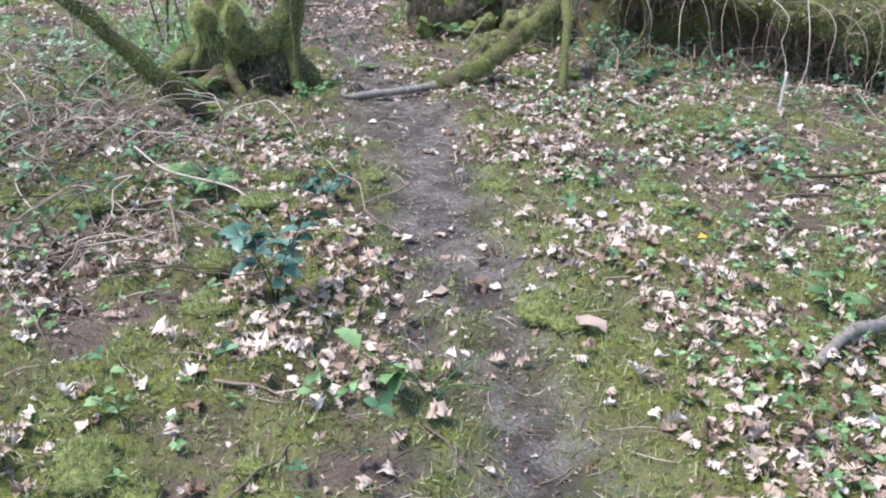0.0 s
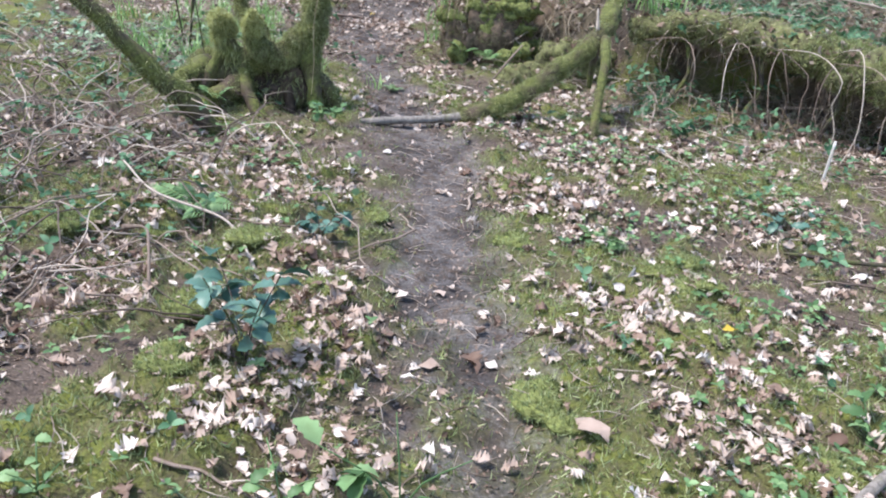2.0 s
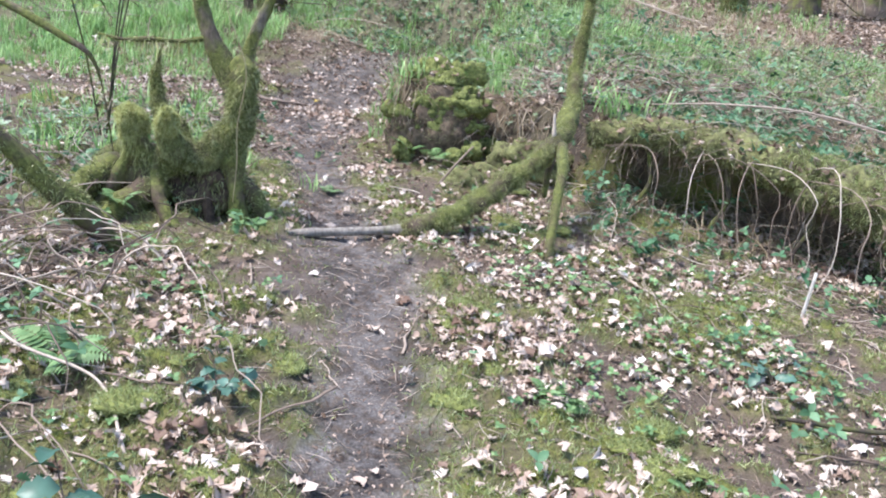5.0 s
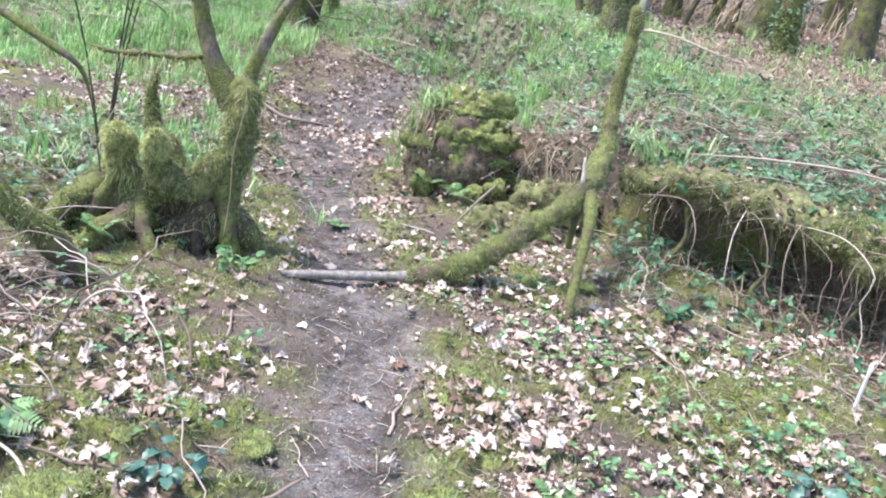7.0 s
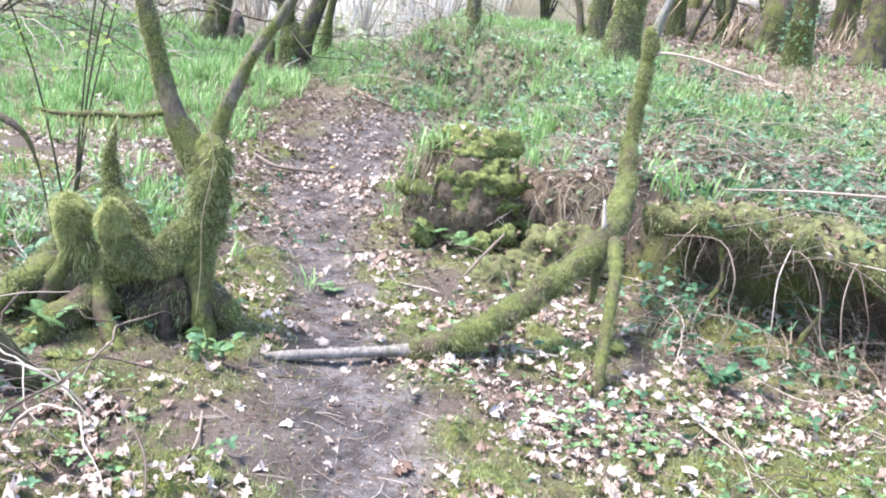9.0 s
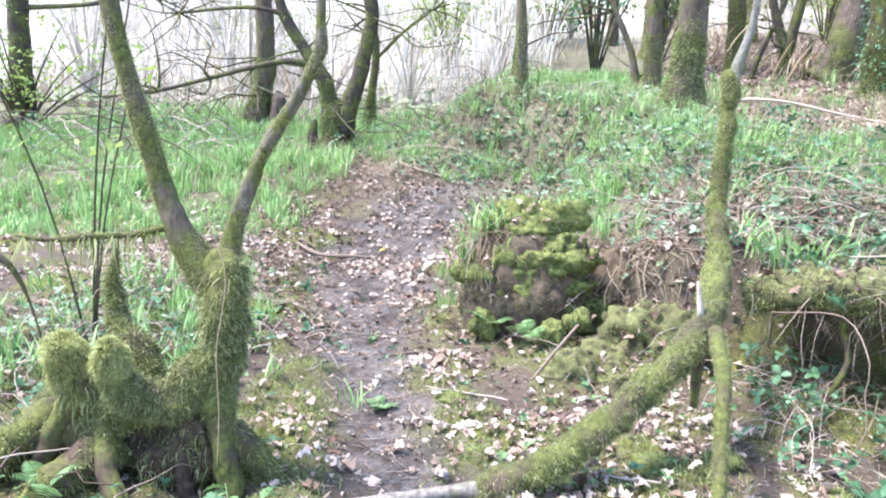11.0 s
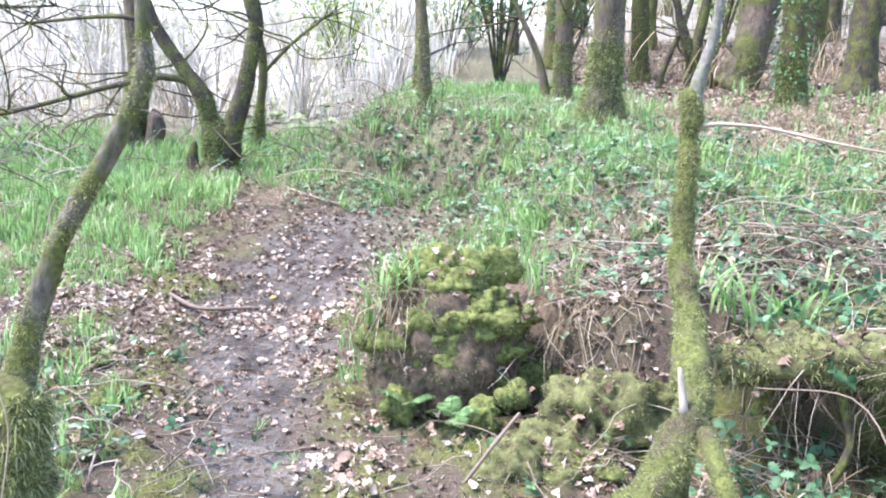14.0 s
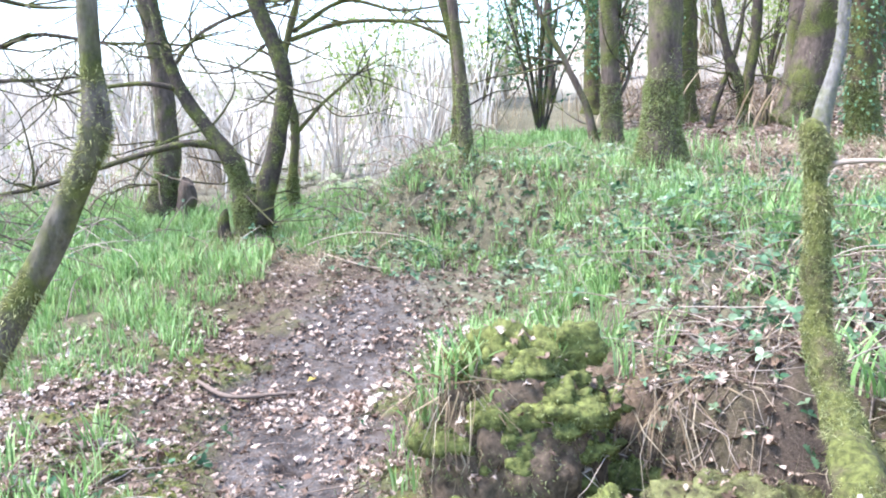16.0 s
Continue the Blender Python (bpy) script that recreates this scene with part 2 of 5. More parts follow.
def leafy(name, stops, rough=0.6, through=0.25, scale=30.0):
    """Thin plant matter in the colours of stops, piece by piece, that lets some light through."""
    mat, t, b = shader(name, rough)
    col = ramp(t, varied(t), stops)
    col = blend(t, noise_node(t, scale, 3.0, 0.6, place_of(t)), col, blend(t, 1.0, col, (0.55, 0.5, 0.45), "MULTIPLY"))
    t.links.new(col, b.inputs["Base Color"])
    tr = t.nodes.new("ShaderNodeBsdfTranslucent")
    t.links.new(col, tr.inputs[0])
    mix = t.nodes.new("ShaderNodeMixShader")
    mix.inputs[0].default_value = through
    t.links.new(b.outputs[0], mix.inputs[1])
    t.links.new(tr.outputs[0], mix.inputs[2])
    t.links.new(mix.outputs[0], t.nodes["Material Output"].inputs[0])
    return mat


def bark(name, dark, light, moss=0.5, moss_dark=(0.035, 0.038, 0.011), moss_light=(0.15, 0.16, 0.045), scale=14.0):
    mat, t, b = shader(name, 0.9)
    p = place_of(t)
    stretch = t.nodes.new("ShaderNodeMapping")
    stretch.inputs["Scale"].default_value = (1, 1, 0.35)
    t.links.new(p, stretch.inputs[0])
    grain = noise_node(t, scale * 4, 6.0, 0.65, stretch.outputs[0])
    col = ramp(t, grain, [(0.3, dark), (0.7, light)])
    green = ramp(t, noise_node(t, 60.0, 4.0, 0.6, p), [(0.3, moss_dark), (0.7, moss_light)])
    where = ramp(t, noise_node(t, scale * 0.5, 5.0, 0.6, p), [(max(0.0, 0.62 - 0.45 * moss), (0, 0, 0)), (min(1.0, 0.8 - 0.45 * moss), (1, 1, 1))])
    t.links.new(blend(t, where, col, green), b.inputs["Base Color"])
    relief(t, b, grain, 0.7, 0.012)
    return mat


def plain(name, dark, light, scale=25.0, rough=0.9, lift=0.5):
    mat, t, b = shader(name, rough)
    n = noise_node(t, scale, 6.0, 0.6, place_of(t))
    t.links.new(ramp(t, n, [(0.3, dark), (0.7, light)]), b.inputs["Base Color"])
    relief(t, b, n, lift, 0.01)
    return mat


def soil():
    mat, t, b = shader("forest_soil", 0.95)
    p = place_of(t)
    fine, mid, wide = noise_node(t, 120.0, 6.0, 0.7, p), noise_node(t, 22.0, 5.0, 0.65, p), noise_node(t, 2.2, 4.0, 0.6, p)
    earth = ramp(t, fine, [(0.25, (0.035, 0.026, 0.02)), (0.55, (0.11, 0.082, 0.064)), (0.8, (0.25, 0.19, 0.155))])
    worn = ramp(t, fine, [(0.25, (0.045, 0.04, 0.039)), (0.5, (0.115, 0.102, 0.096)), (0.72, (0.27, 0.25, 0.24))])
    worn = blend(t, ramp(t, mid, [(0.45, (0, 0, 0)), (0.65, (1, 1, 1))]), worn, earth)
    damp = ramp(t, noise_node(t, 4.5, 5.0, 0.65, p), [(0.42, (0.5, 0.48, 0.48)), (0.56, (1.1, 1.1, 1.1))])
    worn = blend(t, 1.0, worn, damp, "MULTIPLY")
    green = ramp(t, noise_node(t, 80.0, 5.0, 0.7, p), [(0.3, (0.045, 0.05, 0.012)), (0.7, (0.2, 0.22, 0.045))])
    turf = ramp(t, noise_node(t, 40.0, 5.0, 0.7, p), [(0.3, (0.045, 0.043, 0.025)), (0.7, (0.21, 0.2, 0.12))])
    trail = t.nodes.new("ShaderNodeAttribute")
    trail.attribute_name = "trail"
    moss = t.nodes.new("ShaderNodeAttribute")
    moss.attribute_name = "moss"
    grass = t.nodes.new("ShaderNodeAttribute")
    grass.attribute_name = "grass"
    col = blend(t, trail.outputs["Fac"], earth, worn)
    col = blend(t, calc(t, "MULTIPLY", moss.outputs["Fac"], ramp(t, mid, [(0.3, (0.35, 0.35, 0.35)), (0.6, (1, 1, 1))])), col, green)
    col = blend(t, calc(t, "MULTIPLY", grass.outputs["Fac"], 0.75), col, turf)
    straw_glare = t.nodes.new("ShaderNodeAttribute")
    straw_glare.attribute_name = "straw_glare"
    # Dry grass, its colour lifted to mimic full sun on the open ground.
    sunlit_thatch = ramp(t, noise_node(t, 9.0, 7.0, 0.7, p), [(0.3, (0.42, 0.38, 0.32)), (0.5, (0.64, 0.6, 0.54)), (0.7, (0.78, 0.76, 0.7))])
    col = blend(t, straw_glare.outputs["Fac"], col, sunlit_thatch)
    col = blend(t, 0.6, col, blend(t, 1.0, col, ramp(t, wide, [(0.3, (0.6, 0.58, 0.55)), (0.7, (1.25, 1.22, 1.2))]), "MULTIPLY"))
    t.links.new(col, b.inputs["Base Color"])
    relief(t, b, calc(t, "ADD", fine, mid), 0.8, 0.012)
    return mat


SOIL = soil()
MOSSY_BARK = bark("mossy_bark", (0.03, 0.021, 0.015), (0.12, 0.085, 0.06), 0.55)
LIMB_BARK = bark("limb_bark", (0.04, 0.03, 0.022), (0.17, 0.128, 0.095), 0.5, scale=18.0)
GREY_BARK = bark("grey_bark", (0.08, 0.068, 0.058), (0.29, 0.25, 0.215), 0.15)
DARK_BARK = bark("dark_bark", (0.024, 0.018, 0.015), (0.085, 0.065, 0.052), 0.4)
TRUNK_BARK = bark("trunk_bark", (0.045, 0.033, 0.026), (0.16, 0.12, 0.097), 0.35, scale=7.0)
SILVER_BARK = bark("silver_bark", (0.09, 0.08, 0.07), (0.29, 0.265, 0.24), 0.4)
EARTH = plain("crumbly_earth", (0.014, 0.01, 0.007), (0.1, 0.066, 0.044), 40.0, lift=1.0)
MOSSY_ROT = plain("mossy_rotten_wood", (0.03, 0.021, 0.014), (0.175, 0.18, 0.07), 26.0, lift=1.0)
STUMP_WOOD = plain("crumbling_wood", (0.04, 0.028, 0.019), (0.19, 0.135, 0.092), 34.0, lift=1.0)
MOSS_BED = plain("moss_bed", (0.045, 0.047, 0.016), (0.2, 0.22, 0.065), 45.0, lift=0.9)
LICHEN_BARK = bark("lichen_bark", (0.05, 0.04, 0.032), (0.22, 0.185, 0.15), 0.45, scale=18.0)
MOSS = leafy("moss_shoots", [(0.0, (0.09, 0.09, 0.03)), (0.35, (0.23, 0.258, 0.1)), (0.75, (0.37, 0.405, 0.185)), (1.0, (0.54, 0.55, 0.32))], 0.8, 0.3)
GROUND_MOSS = leafy("ground_moss_shoots", [(0.0, (0.1, 0.11, 0.035)), (0.35, (0.25, 0.3, 0.11)), (0.75, (0.4, 0.47, 0.205)), (1.0, (0.56, 0.6, 0.34))], 0.8, 0.35)
SHAGGY_MOSS = leafy("shaggy_moss", [(0.0, (0.14, 0.14, 0.05)), (0.4, (0.36, 0.385, 0.15)), (1.0, (0.66, 0.67, 0.37))], 0.85, 0.35)
PALE_MOSS = leafy("pale_moss", [(0.0, (0.24, 0.25, 0.08)), (0.4, (0.5, 0.53, 0.2)), (1.0, (0.8, 0.82, 0.46))], 0.85, 0.4)
DEAD_LEAF = leafy("dead_leaf", [(0.0, (0.15, 0.09, 0.065)), (0.22, (0.4, 0.29, 0.23)), (0.6, (0.6, 0.49, 0.42)), (0.9, (0.72, 0.62, 0.55)), (1.0, (0.8, 0.73, 0.67))], 0.7, 0.15, 22.0)
LITTER = leafy("leaf_crumbs", [(0.0, (0.06, 0.04, 0.03)), (0.5, (0.22, 0.15, 0.115)), (1.0, (0.55, 0.44, 0.37))], 0.85, 0.1)
TORN_LEAF = leafy("torn_leaf", [(0.0, (0.1, 0.065, 0.045)), (0.5, (0.3, 0.215, 0.165)), (0.85, (0.5, 0.4, 0.33)), (1.0, (0.7, 0.6, 0.53))], 0.8, 0.1)
YELLOW_LEAF = leafy("yellow_leaf", [(0.0, (0.62, 0.45, 0.06)), (1.0, (0.7, 0.52, 0.1))], 0.6, 0.2)
BLUEBELL = leafy("bluebell_leaf", [(0.0, (0.155, 0.29, 0.09)), (0.5, (0.31, 0.53, 0.18)), (1.0, (0.55, 0.73, 0.36))], 0.4, 0.4)
DRY_GRASS = leafy("dry_grass", [(0.0, (0.2, 0.14, 0.085)), (0.6, (0.42, 0.33, 0.22)), (1.0, (0.62, 0.53, 0.4))], 0.8, 0.2)
HERB = leafy("herb_leaf", [(0.0, (0.08, 0.16, 0.06)), (0.6, (0.17, 0.3, 0.12)), (1.0, (0.29, 0.43, 0.2))], 0.5, 0.25)
BRAMBLE_LEAF = leafy("bramble_leaf", [(0.0, (0.04, 0.1, 0.045)), (0.6, (0.09, 0.2, 0.1)), (1.0, (0.19, 0.32, 0.18))], 0.55, 0.2)
CLEARING_LEAF = leafy("clearing_leaf", [(0.0, (0.3, 0.36, 0.2)), (1.0, (0.6, 0.66, 0.45))], 0.5, 0.45)
BANK_LEAF = leafy("bank_leaf", [(0.0, (0.11, 0.17, 0.09)), (0.6, (0.27, 0.39, 0.23)), (1.0, (0.5, 0.61, 0.45))], 0.5, 0.35)
HOLLY_LEAF = leafy("holly_leaf", [(0.0, (0.045, 0.11, 0.075)), (1.0, (0.12, 0.22, 0.17))], 0.4, 0.1)
STEM = leafy("dead_stem", [(0.0, (0.1, 0.07, 0.055)), (0.5, (0.27, 0.205, 0.165)), (1.0, (0.53, 0.45, 0.38))], 0.7, 0.0, 60.0)
# Reed colour raised towards white to stand in for the clearing's strong daylight.
REED_GLARE = leafy("dry_reed_with_glare", [(0.0, (0.5, 0.45, 0.39)), (0.5, (0.78, 0.73, 0.68)), (1.0, (0.9, 0.88, 0.85))], 0.8, 0.45)
SPRING_LEAF = leafy("spring_leaf", [(0.0, (0.2, 0.32, 0.07)), (1.0, (0.4, 0.5, 0.16))], 0.5, 0.4)

# ---- ground ----
def spread_axis(lo, hi, step, far):
    mid = np.arange(lo, hi + step / 2, step)
    out, gap = [], step
    pos = 0.0
    while pos < far:
        gap *= 1.22
        pos += gap
        out.append(pos)
    out = np.array(out)
    return np.concatenate([lo - out[::-1], mid, hi + out])


gx, gy = np.meshgrid(spread_axis(-3.0, 2.6, 0.028, 900), spread_axis(-1.4, 9.6, 0.03, 900), indexing="ij")
gz = land(gx, gy)
rows_x, cols_y = gx.shape
idx = np.arange(rows_x * cols_y).reshape(rows_x, cols_y)
q = np.stack([idx[:-1, :-1], idx[1:, :-1], idx[1:, 1:], idx[:-1, 1:]], -1).reshape(-1, 4)
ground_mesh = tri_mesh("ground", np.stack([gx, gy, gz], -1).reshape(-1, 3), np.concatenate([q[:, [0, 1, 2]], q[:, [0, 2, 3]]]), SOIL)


def grass_at(x, y):
    left = smooth(-2.5, -3.0, x) * smooth(7.2, 8.0, y)
    far = smooth(9.0, 9.8, y)
    right = smooth(-0.9, -0.2, x + 0.4 * (y - 6.6)) * smooth(5.4, 6.4, y)
    return np.clip(np.maximum(np.maximum(left, far), right), 0, 1) * (1 - 0.9 * smooth(8.6, 9.4, y) * smooth(0.6, 1.2, x))


# The last mask whitens far ground: dry grass plus painted-in clearing sunlight.
for layer, values in (("trail", 1 - smooth(0.1, 0.42, trail_gap(gx, gy) + 0.5 * (flat_noise(gx, gy, 4, 21) - 0.5))), ("moss", moss_at(gx, gy)), ("grass", grass_at(gx, gy)), ("straw_glare", 0.9 * np.maximum(smooth(13.0, 18.0, gy) * (1 - smooth(-4.0, -1.0, gx)), 0.75 * smooth(17, 25, gy)))):
    a = ground_mesh.attributes.new(layer, "FLOAT", "POINT")
    a.data.foreach_set("value", np.asarray(values, np.float32).ravel())
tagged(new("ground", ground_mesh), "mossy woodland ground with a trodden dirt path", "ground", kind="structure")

# ---- plants and litter: shapes ----
def leaf_shape(stations, curl, bend, twist=0.0):
    """A leaf one long from its stalk: rows of (along, half width), folded along its rib."""
    v, f = [], []
    for s, w in stations:
        z = bend * s * (1 - s) * 2
        t = twist * (s - 0.5)
        v += [(s, -w, z + curl * w + t * w), (s, 0, z), (s, w, z + curl * w - t * w)]
    for i in range(len(stations) - 1):
        a = 3 * i
        f += [(a, a + 3, a + 4), (a, a + 4, a + 1), (a + 1, a + 4, a + 5), (a + 1, a + 5, a + 2)]
    return np.array(v, float), np.array(f)


LOBED = [(0.0, 0.015), (0.12, 0.05), (0.22, 0.26), (0.3, 0.1), (0.42, 0.4), (0.5, 0.14), (0.62, 0.44), (0.72, 0.16), (0.84, 0.27), (1.0, 0.02)]
OVAL = [(0.0, 0.02), (0.2, 0.24), (0.45, 0.32), (0.75, 0.22), (1.0, 0.01)]
crumple = np.random.default_rng(9)
DEAD = []
for station, curl, bend, twist in [(LOBED, 0.5, 0.25, 0.4), (LOBED, -0.35, 0.35, -0.7), (LOBED, 0.9, -0.2, 0.9), (OVAL, 0.25, 0.15, 0.6), (LOBED, 0.15, 0.12, 0.2), (LOBED, 0.6, 0.2, -0.9), (LOBED, 1.3, 0.3, 0.3), (LOBED, 0.7, 0.5, -1.2), (LOBED, 1.0, -0.2, 0.5), (LOBED, -0.8, 0.1, 0.8)]:
    v, f = leaf_shape(station, curl, bend, twist)
    DEAD.append((v + crumple.normal(0, 0.05, v.shape) * (1, 1, 1.6), f))
CRUMBS = [leaf_shape([(0, 0.06), (0.35, 0.3), (0.55, 0.1), (1, 0.16)], 0.5, 0.3, 0.6), leaf_shape([(0, 0.03), (1, 0.05)], 0, 0.1), leaf_shape([(0, 0.22), (0.3, 0.06), (0.6, 0.3), (1, 0.05)], 0.8, 0.2, -0.6), leaf_shape([(0, 0.02), (0.5, 0.09), (1, 0.02)], 0.2, 0.4)]


def blade_shape(lean, width, n=4):
    v, f = [], []
    for i in range(n + 1):
        t = i / n
        w = width * (1 - t**2.2) * (0.55 + 0.45 * min(1, t * 3))
        x, z = lean * t * t, t * (1 - 0.35 * lean * t)
        v += [(x, -w, z + 0.3 * w), (x, w, z + 0.3 * w)]
    for i in range(n):
        a = 2 * i
        f += [(a, a + 1, a + 3), (a, a + 3, a + 2)]
    return np.array(v, float), np.array(f)


def clump_shape(blades, seed, lean=(0.2, 0.9), width=0.035, spread=0.12):
    g = np.random.default_rng(seed)
    parts = []
    for _ in range(blades):
        v, f = blade_shape(g.uniform(*lean), width * g.uniform(0.7, 1.3))
        a, s = g.uniform(0, 6.283), g.uniform(0.5, 1.0)
        m = np.array([[math.cos(a), -math.sin(a), 0], [math.sin(a), math.cos(a), 0], [0, 0, 1]])
        parts.append(((v * s) @ m.T + np.array([*g.normal(0, spread, 2), -0.03]), f))
    return join(parts)


def sprig_shape(leaflets, seed, high, size, station=OVAL, stalk=True):
    """Leaflets round the top of a stalk."""
    g = np.random.default_rng(seed)
    parts = []
    for k in range(leaflets):
        v, f = leaf_shape(station, 0.25, 0.2)
        a = 6.283 * k / leaflets + g.uniform(-0.3, 0.3)
        p = g.uniform(-0.4, 0.15)
        m = turned(np.array([a]), np.array([p]), np.array([g.uniform(-0.3, 0.3)]))[0]
        parts.append(((v * size * g.uniform(0.8, 1.2)) @ m.T + np.array([0, 0, high]), f))
    if stalk:
        parts.append((np.array([(-0.02, 0, -0.2), (0.02, 0, -0.2), (0, 0, high)]), np.array([(0, 1, 2)])))
    return join(parts)


def frond_shape(pairs=13):
    """A fern frond one long that arches over."""
    parts, line = [], []
    for i in range(pairs + 1):
        t = i / pairs
        line.append((t * 0.92, 0, 0.75 * t - 0.62 * t * t))
    parts.append(tube([(*p, 0.008 * (1 - 0.8 * i / pairs)) for i, p in enumerate(line)], 4, 0.2, 0))
    for i in range(2, pairs):
        t = i / pairs
        n = 0.3 * math.sin(math.pi * min(1.0, 0.18 + 0.82 * t)) + 0.02
        for s in (-1, 1):
            v, f = leaf_shape([(0, 0.06), (0.3, 0.16), (0.7, 0.1), (1, 0.01)], 0.1, 0.1)
            m = turned(np.array([s * 1.25]), np.array([0.15]), np.array([0.0]))[0]
            parts.append(((v * n) @ m.T + np.array(line[i]), f))
    return join(parts)



# ---- trees and fallen wood ----
def shag(ob, shapes, per, seed, length=0.03, patch=0.3, mat=None, droop=0.35, bend=False, width=0.005):
    return piece("moss", fur(join(shapes), per, length, width, droop, 0.6, seed, patch, 7.0, bend), mat or MOSS, ob, "yellow-green moss shoots", kind="stuff")


def littered(ob, shapes, n, seed, mat, size=0.04, patch=0.35):
    """Dead leaves and crumbs caught on a thing."""
    g = np.random.default_rng(seed)
    v, f = join(shapes)
    c = v[f].mean(1)
    nrm = np.cross(v[f[:, 1]] - v[f[:, 0]], v[f[:, 2]] - v[f[:, 0]])
    area = np.linalg.norm(nrm, axis=1)
    nrm = nrm / (area[:, None] + 1e-12)
    w = area * np.clip(nrm[:, 2] + 0.6, 0, 1) * (vnoise(c * 6, seed) > patch)
    k = g.choice(len(f), n, p=w / w.sum())
    at = c[k] + nrm[k] * 0.008
    return piece("caught_leaf", strew(DEAD, at, g.uniform(0, 6.283, n), g.normal(0, 0.6, n), g.normal(0, 0.6, n), size * g.uniform(0.4, 1.3, n)), mat, ob, "dead leaves caught in the moss", kind="stuff")


# The crooked mossy tree beside the path.
crooked = thing("crooked_tree", (-1.35, 3.68, 0.0), "crooked mossy tree with two stems beside the path", "tree")
trunk = tube([(-1.2, 3.62, -0.08, 0.06), (-1.205, 3.62, 0.05, 0.044), (-1.25, 3.65, 0.18, 0.042), (-1.265, 3.66, 0.29, 0.06), (-1.258, 3.68, 0.41, 0.076), (-1.25, 3.7, 0.52, 0.07), (-1.255, 3.72, 0.63, 0.066), (-1.268, 3.74, 0.73, 0.066), (-1.275, 3.75, 0.79, 0.04)], 18, 0.02, 0.34, 14, 1)
hollow = blob((-1.46, 3.74, 0.06), (0.2, 0.14, 0.22), 0.4, 11, 36, 2)
piece("stool", hollow, EARTH, crooked, "dark hollow old stool of rotten wood")
piece("trunk", trunk, MOSSY_BARK, crooked, "dark trunk in shaggy moss")
saddle = tube([(-1.25, 3.7, 0.47, 0.05), (-1.33, 3.66, 0.37, 0.072), (-1.414, 3.62, 0.305, 0.062), (-1.49, 3.57, 0.325, 0.06), (-1.535, 3.53, 0.4, 0.05), (-1.534, 3.5, 0.46, 0.04)], 16, 0.02, 0.28, 14, 3)
piece("limb", saddle, MOSSY_BARK, crooked, "thick mossy limb bent like a saddle")
arm = tube([(-1.72, 3.55, 0.4, 0.05), (-1.68, 3.57, 0.3, 0.055), (-1.6, 3.6, 0.24, 0.06), (-1.48, 3.62, 0.26, 0.05)], 14, 0.02, 0.3, 14, 15)
piece("limb", arm, MOSSY_BARK, crooked, "short mossy limb under a knob")
knobs = [blob((-1.534, 3.5, 0.475), (0.052, 0.052, 0.06), 0.45, 19, 22, 4), blob((-1.72, 3.55, 0.43), (0.055, 0.055, 0.075), 0.45, 19, 22, 5)]
for k in knobs:
    piece("knob", k, MOSS_BED, crooked, "round knob wrapped in pale moss")
props = [tube([(-1.55, 3.56, 0.36, 0.035), (-1.6, 3.56, 0.24, 0.032), (-1.53, 3.46, 0.1, 0.034), (-1.4, 3.37, -0.04, 0.03)], 12, 0.02, 0.35, 14, 16),
         tube([(-1.71, 3.57, 0.36, 0.035), (-1.77, 3.55, 0.2, 0.04), (-1.86, 3.5, 0.02, 0.05)], 12, 0.02, 0.35, 14, 17),
         tube([(-1.36, 3.66, 0.3, 0.035), (-1.36, 3.62, 0.15, 0.03), (-1.33, 3.57, -0.04, 0.025)], 10, 0.02, 0.35, 16, 18)]
for k, p in enumerate(props):
    piece("leg", p, (MOSSY_BARK, MOSSY_BARK, EARTH)[k], crooked, "rotten leg of the old stool")
climber = tube([(-1.22, 3.57, 0.12, 0.0015), (-1.215, 3.585, 0.3, 0.0017), (-1.225, 3.6, 0.5, 0.0017), (-1.21, 3.645, 0.72, 0.0017), (-1.25, 3.65, 0.86, 0.0015), (-1.31, 3.66, 0.98, 0.0014), (-1.33, 3.67, 1.06, 0.001)], 6, 0.03, 0.1, 30, 19)
piece("climbing_stem", climber, DRY_GRASS, crooked, "thin pale climbing stem")
hook = tube([(-1.54, 3.76, 0.3, 0.045), (-1.6, 3.79, 0.38, 0.05), (-1.69, 3.82, 0.45, 0.046), (-1.735, 3.85, 0.53, 0.038), (-1.75, 3.86, 0.62, 0.026), (-1.735, 3.86, 0.69, 0.012), (-1.725, 3.86, 0.76, 0.004)], 12, 0.02, 0.28, 14, 6)
piece("stub", hook, MOSSY_BARK, crooked, "hooked mossy stub")
left_stem = tube([(-1.31, 3.74, 0.66, 0.055), (-1.38, 3.75, 0.78, 0.052), (-1.45, 3.75, 0.92, 0.037), (-1.52, 3.75, 1.13, 0.034), (-1.58, 3.75, 1.34, 0.029), (-1.64, 3.75, 1.6, 0.03), (-1.74, 3.76, 2.0, 0.026), (-1.9, 3.8, 2.6, 0.018)], 14, 0.03, 0.16, 14, 7)
right_stem = tube([(-1.28, 3.75, 0.7, 0.046), (-1.25, 3.77, 0.8, 0.034), (-1.21, 3.78, 0.94, 0.027), (-1.13, 3.78, 1.12, 0.023), (-1.04, 3.79, 1.26, 0.021), (-0.975, 3.8, 1.38, 0.017), (-0.95, 3.8, 1.44, 0.02), (-0.95, 3.8, 1.52, 0.014), (-0.945, 3.8, 1.7, 0.013), (-0.95, 3.82, 2.1, 0.016), (-1.05, 3.85, 2.7, 0.01)], 14, 0.03, 0.14, 14, 8)
stem_a = piece("stem", left_stem, LIMB_BARK, crooked, "slim leaning stem, mossy on one side")
stem_b = piece("stem", right_stem, LICHEN_BARK, crooked, "slim bent stem, mossy on one side")
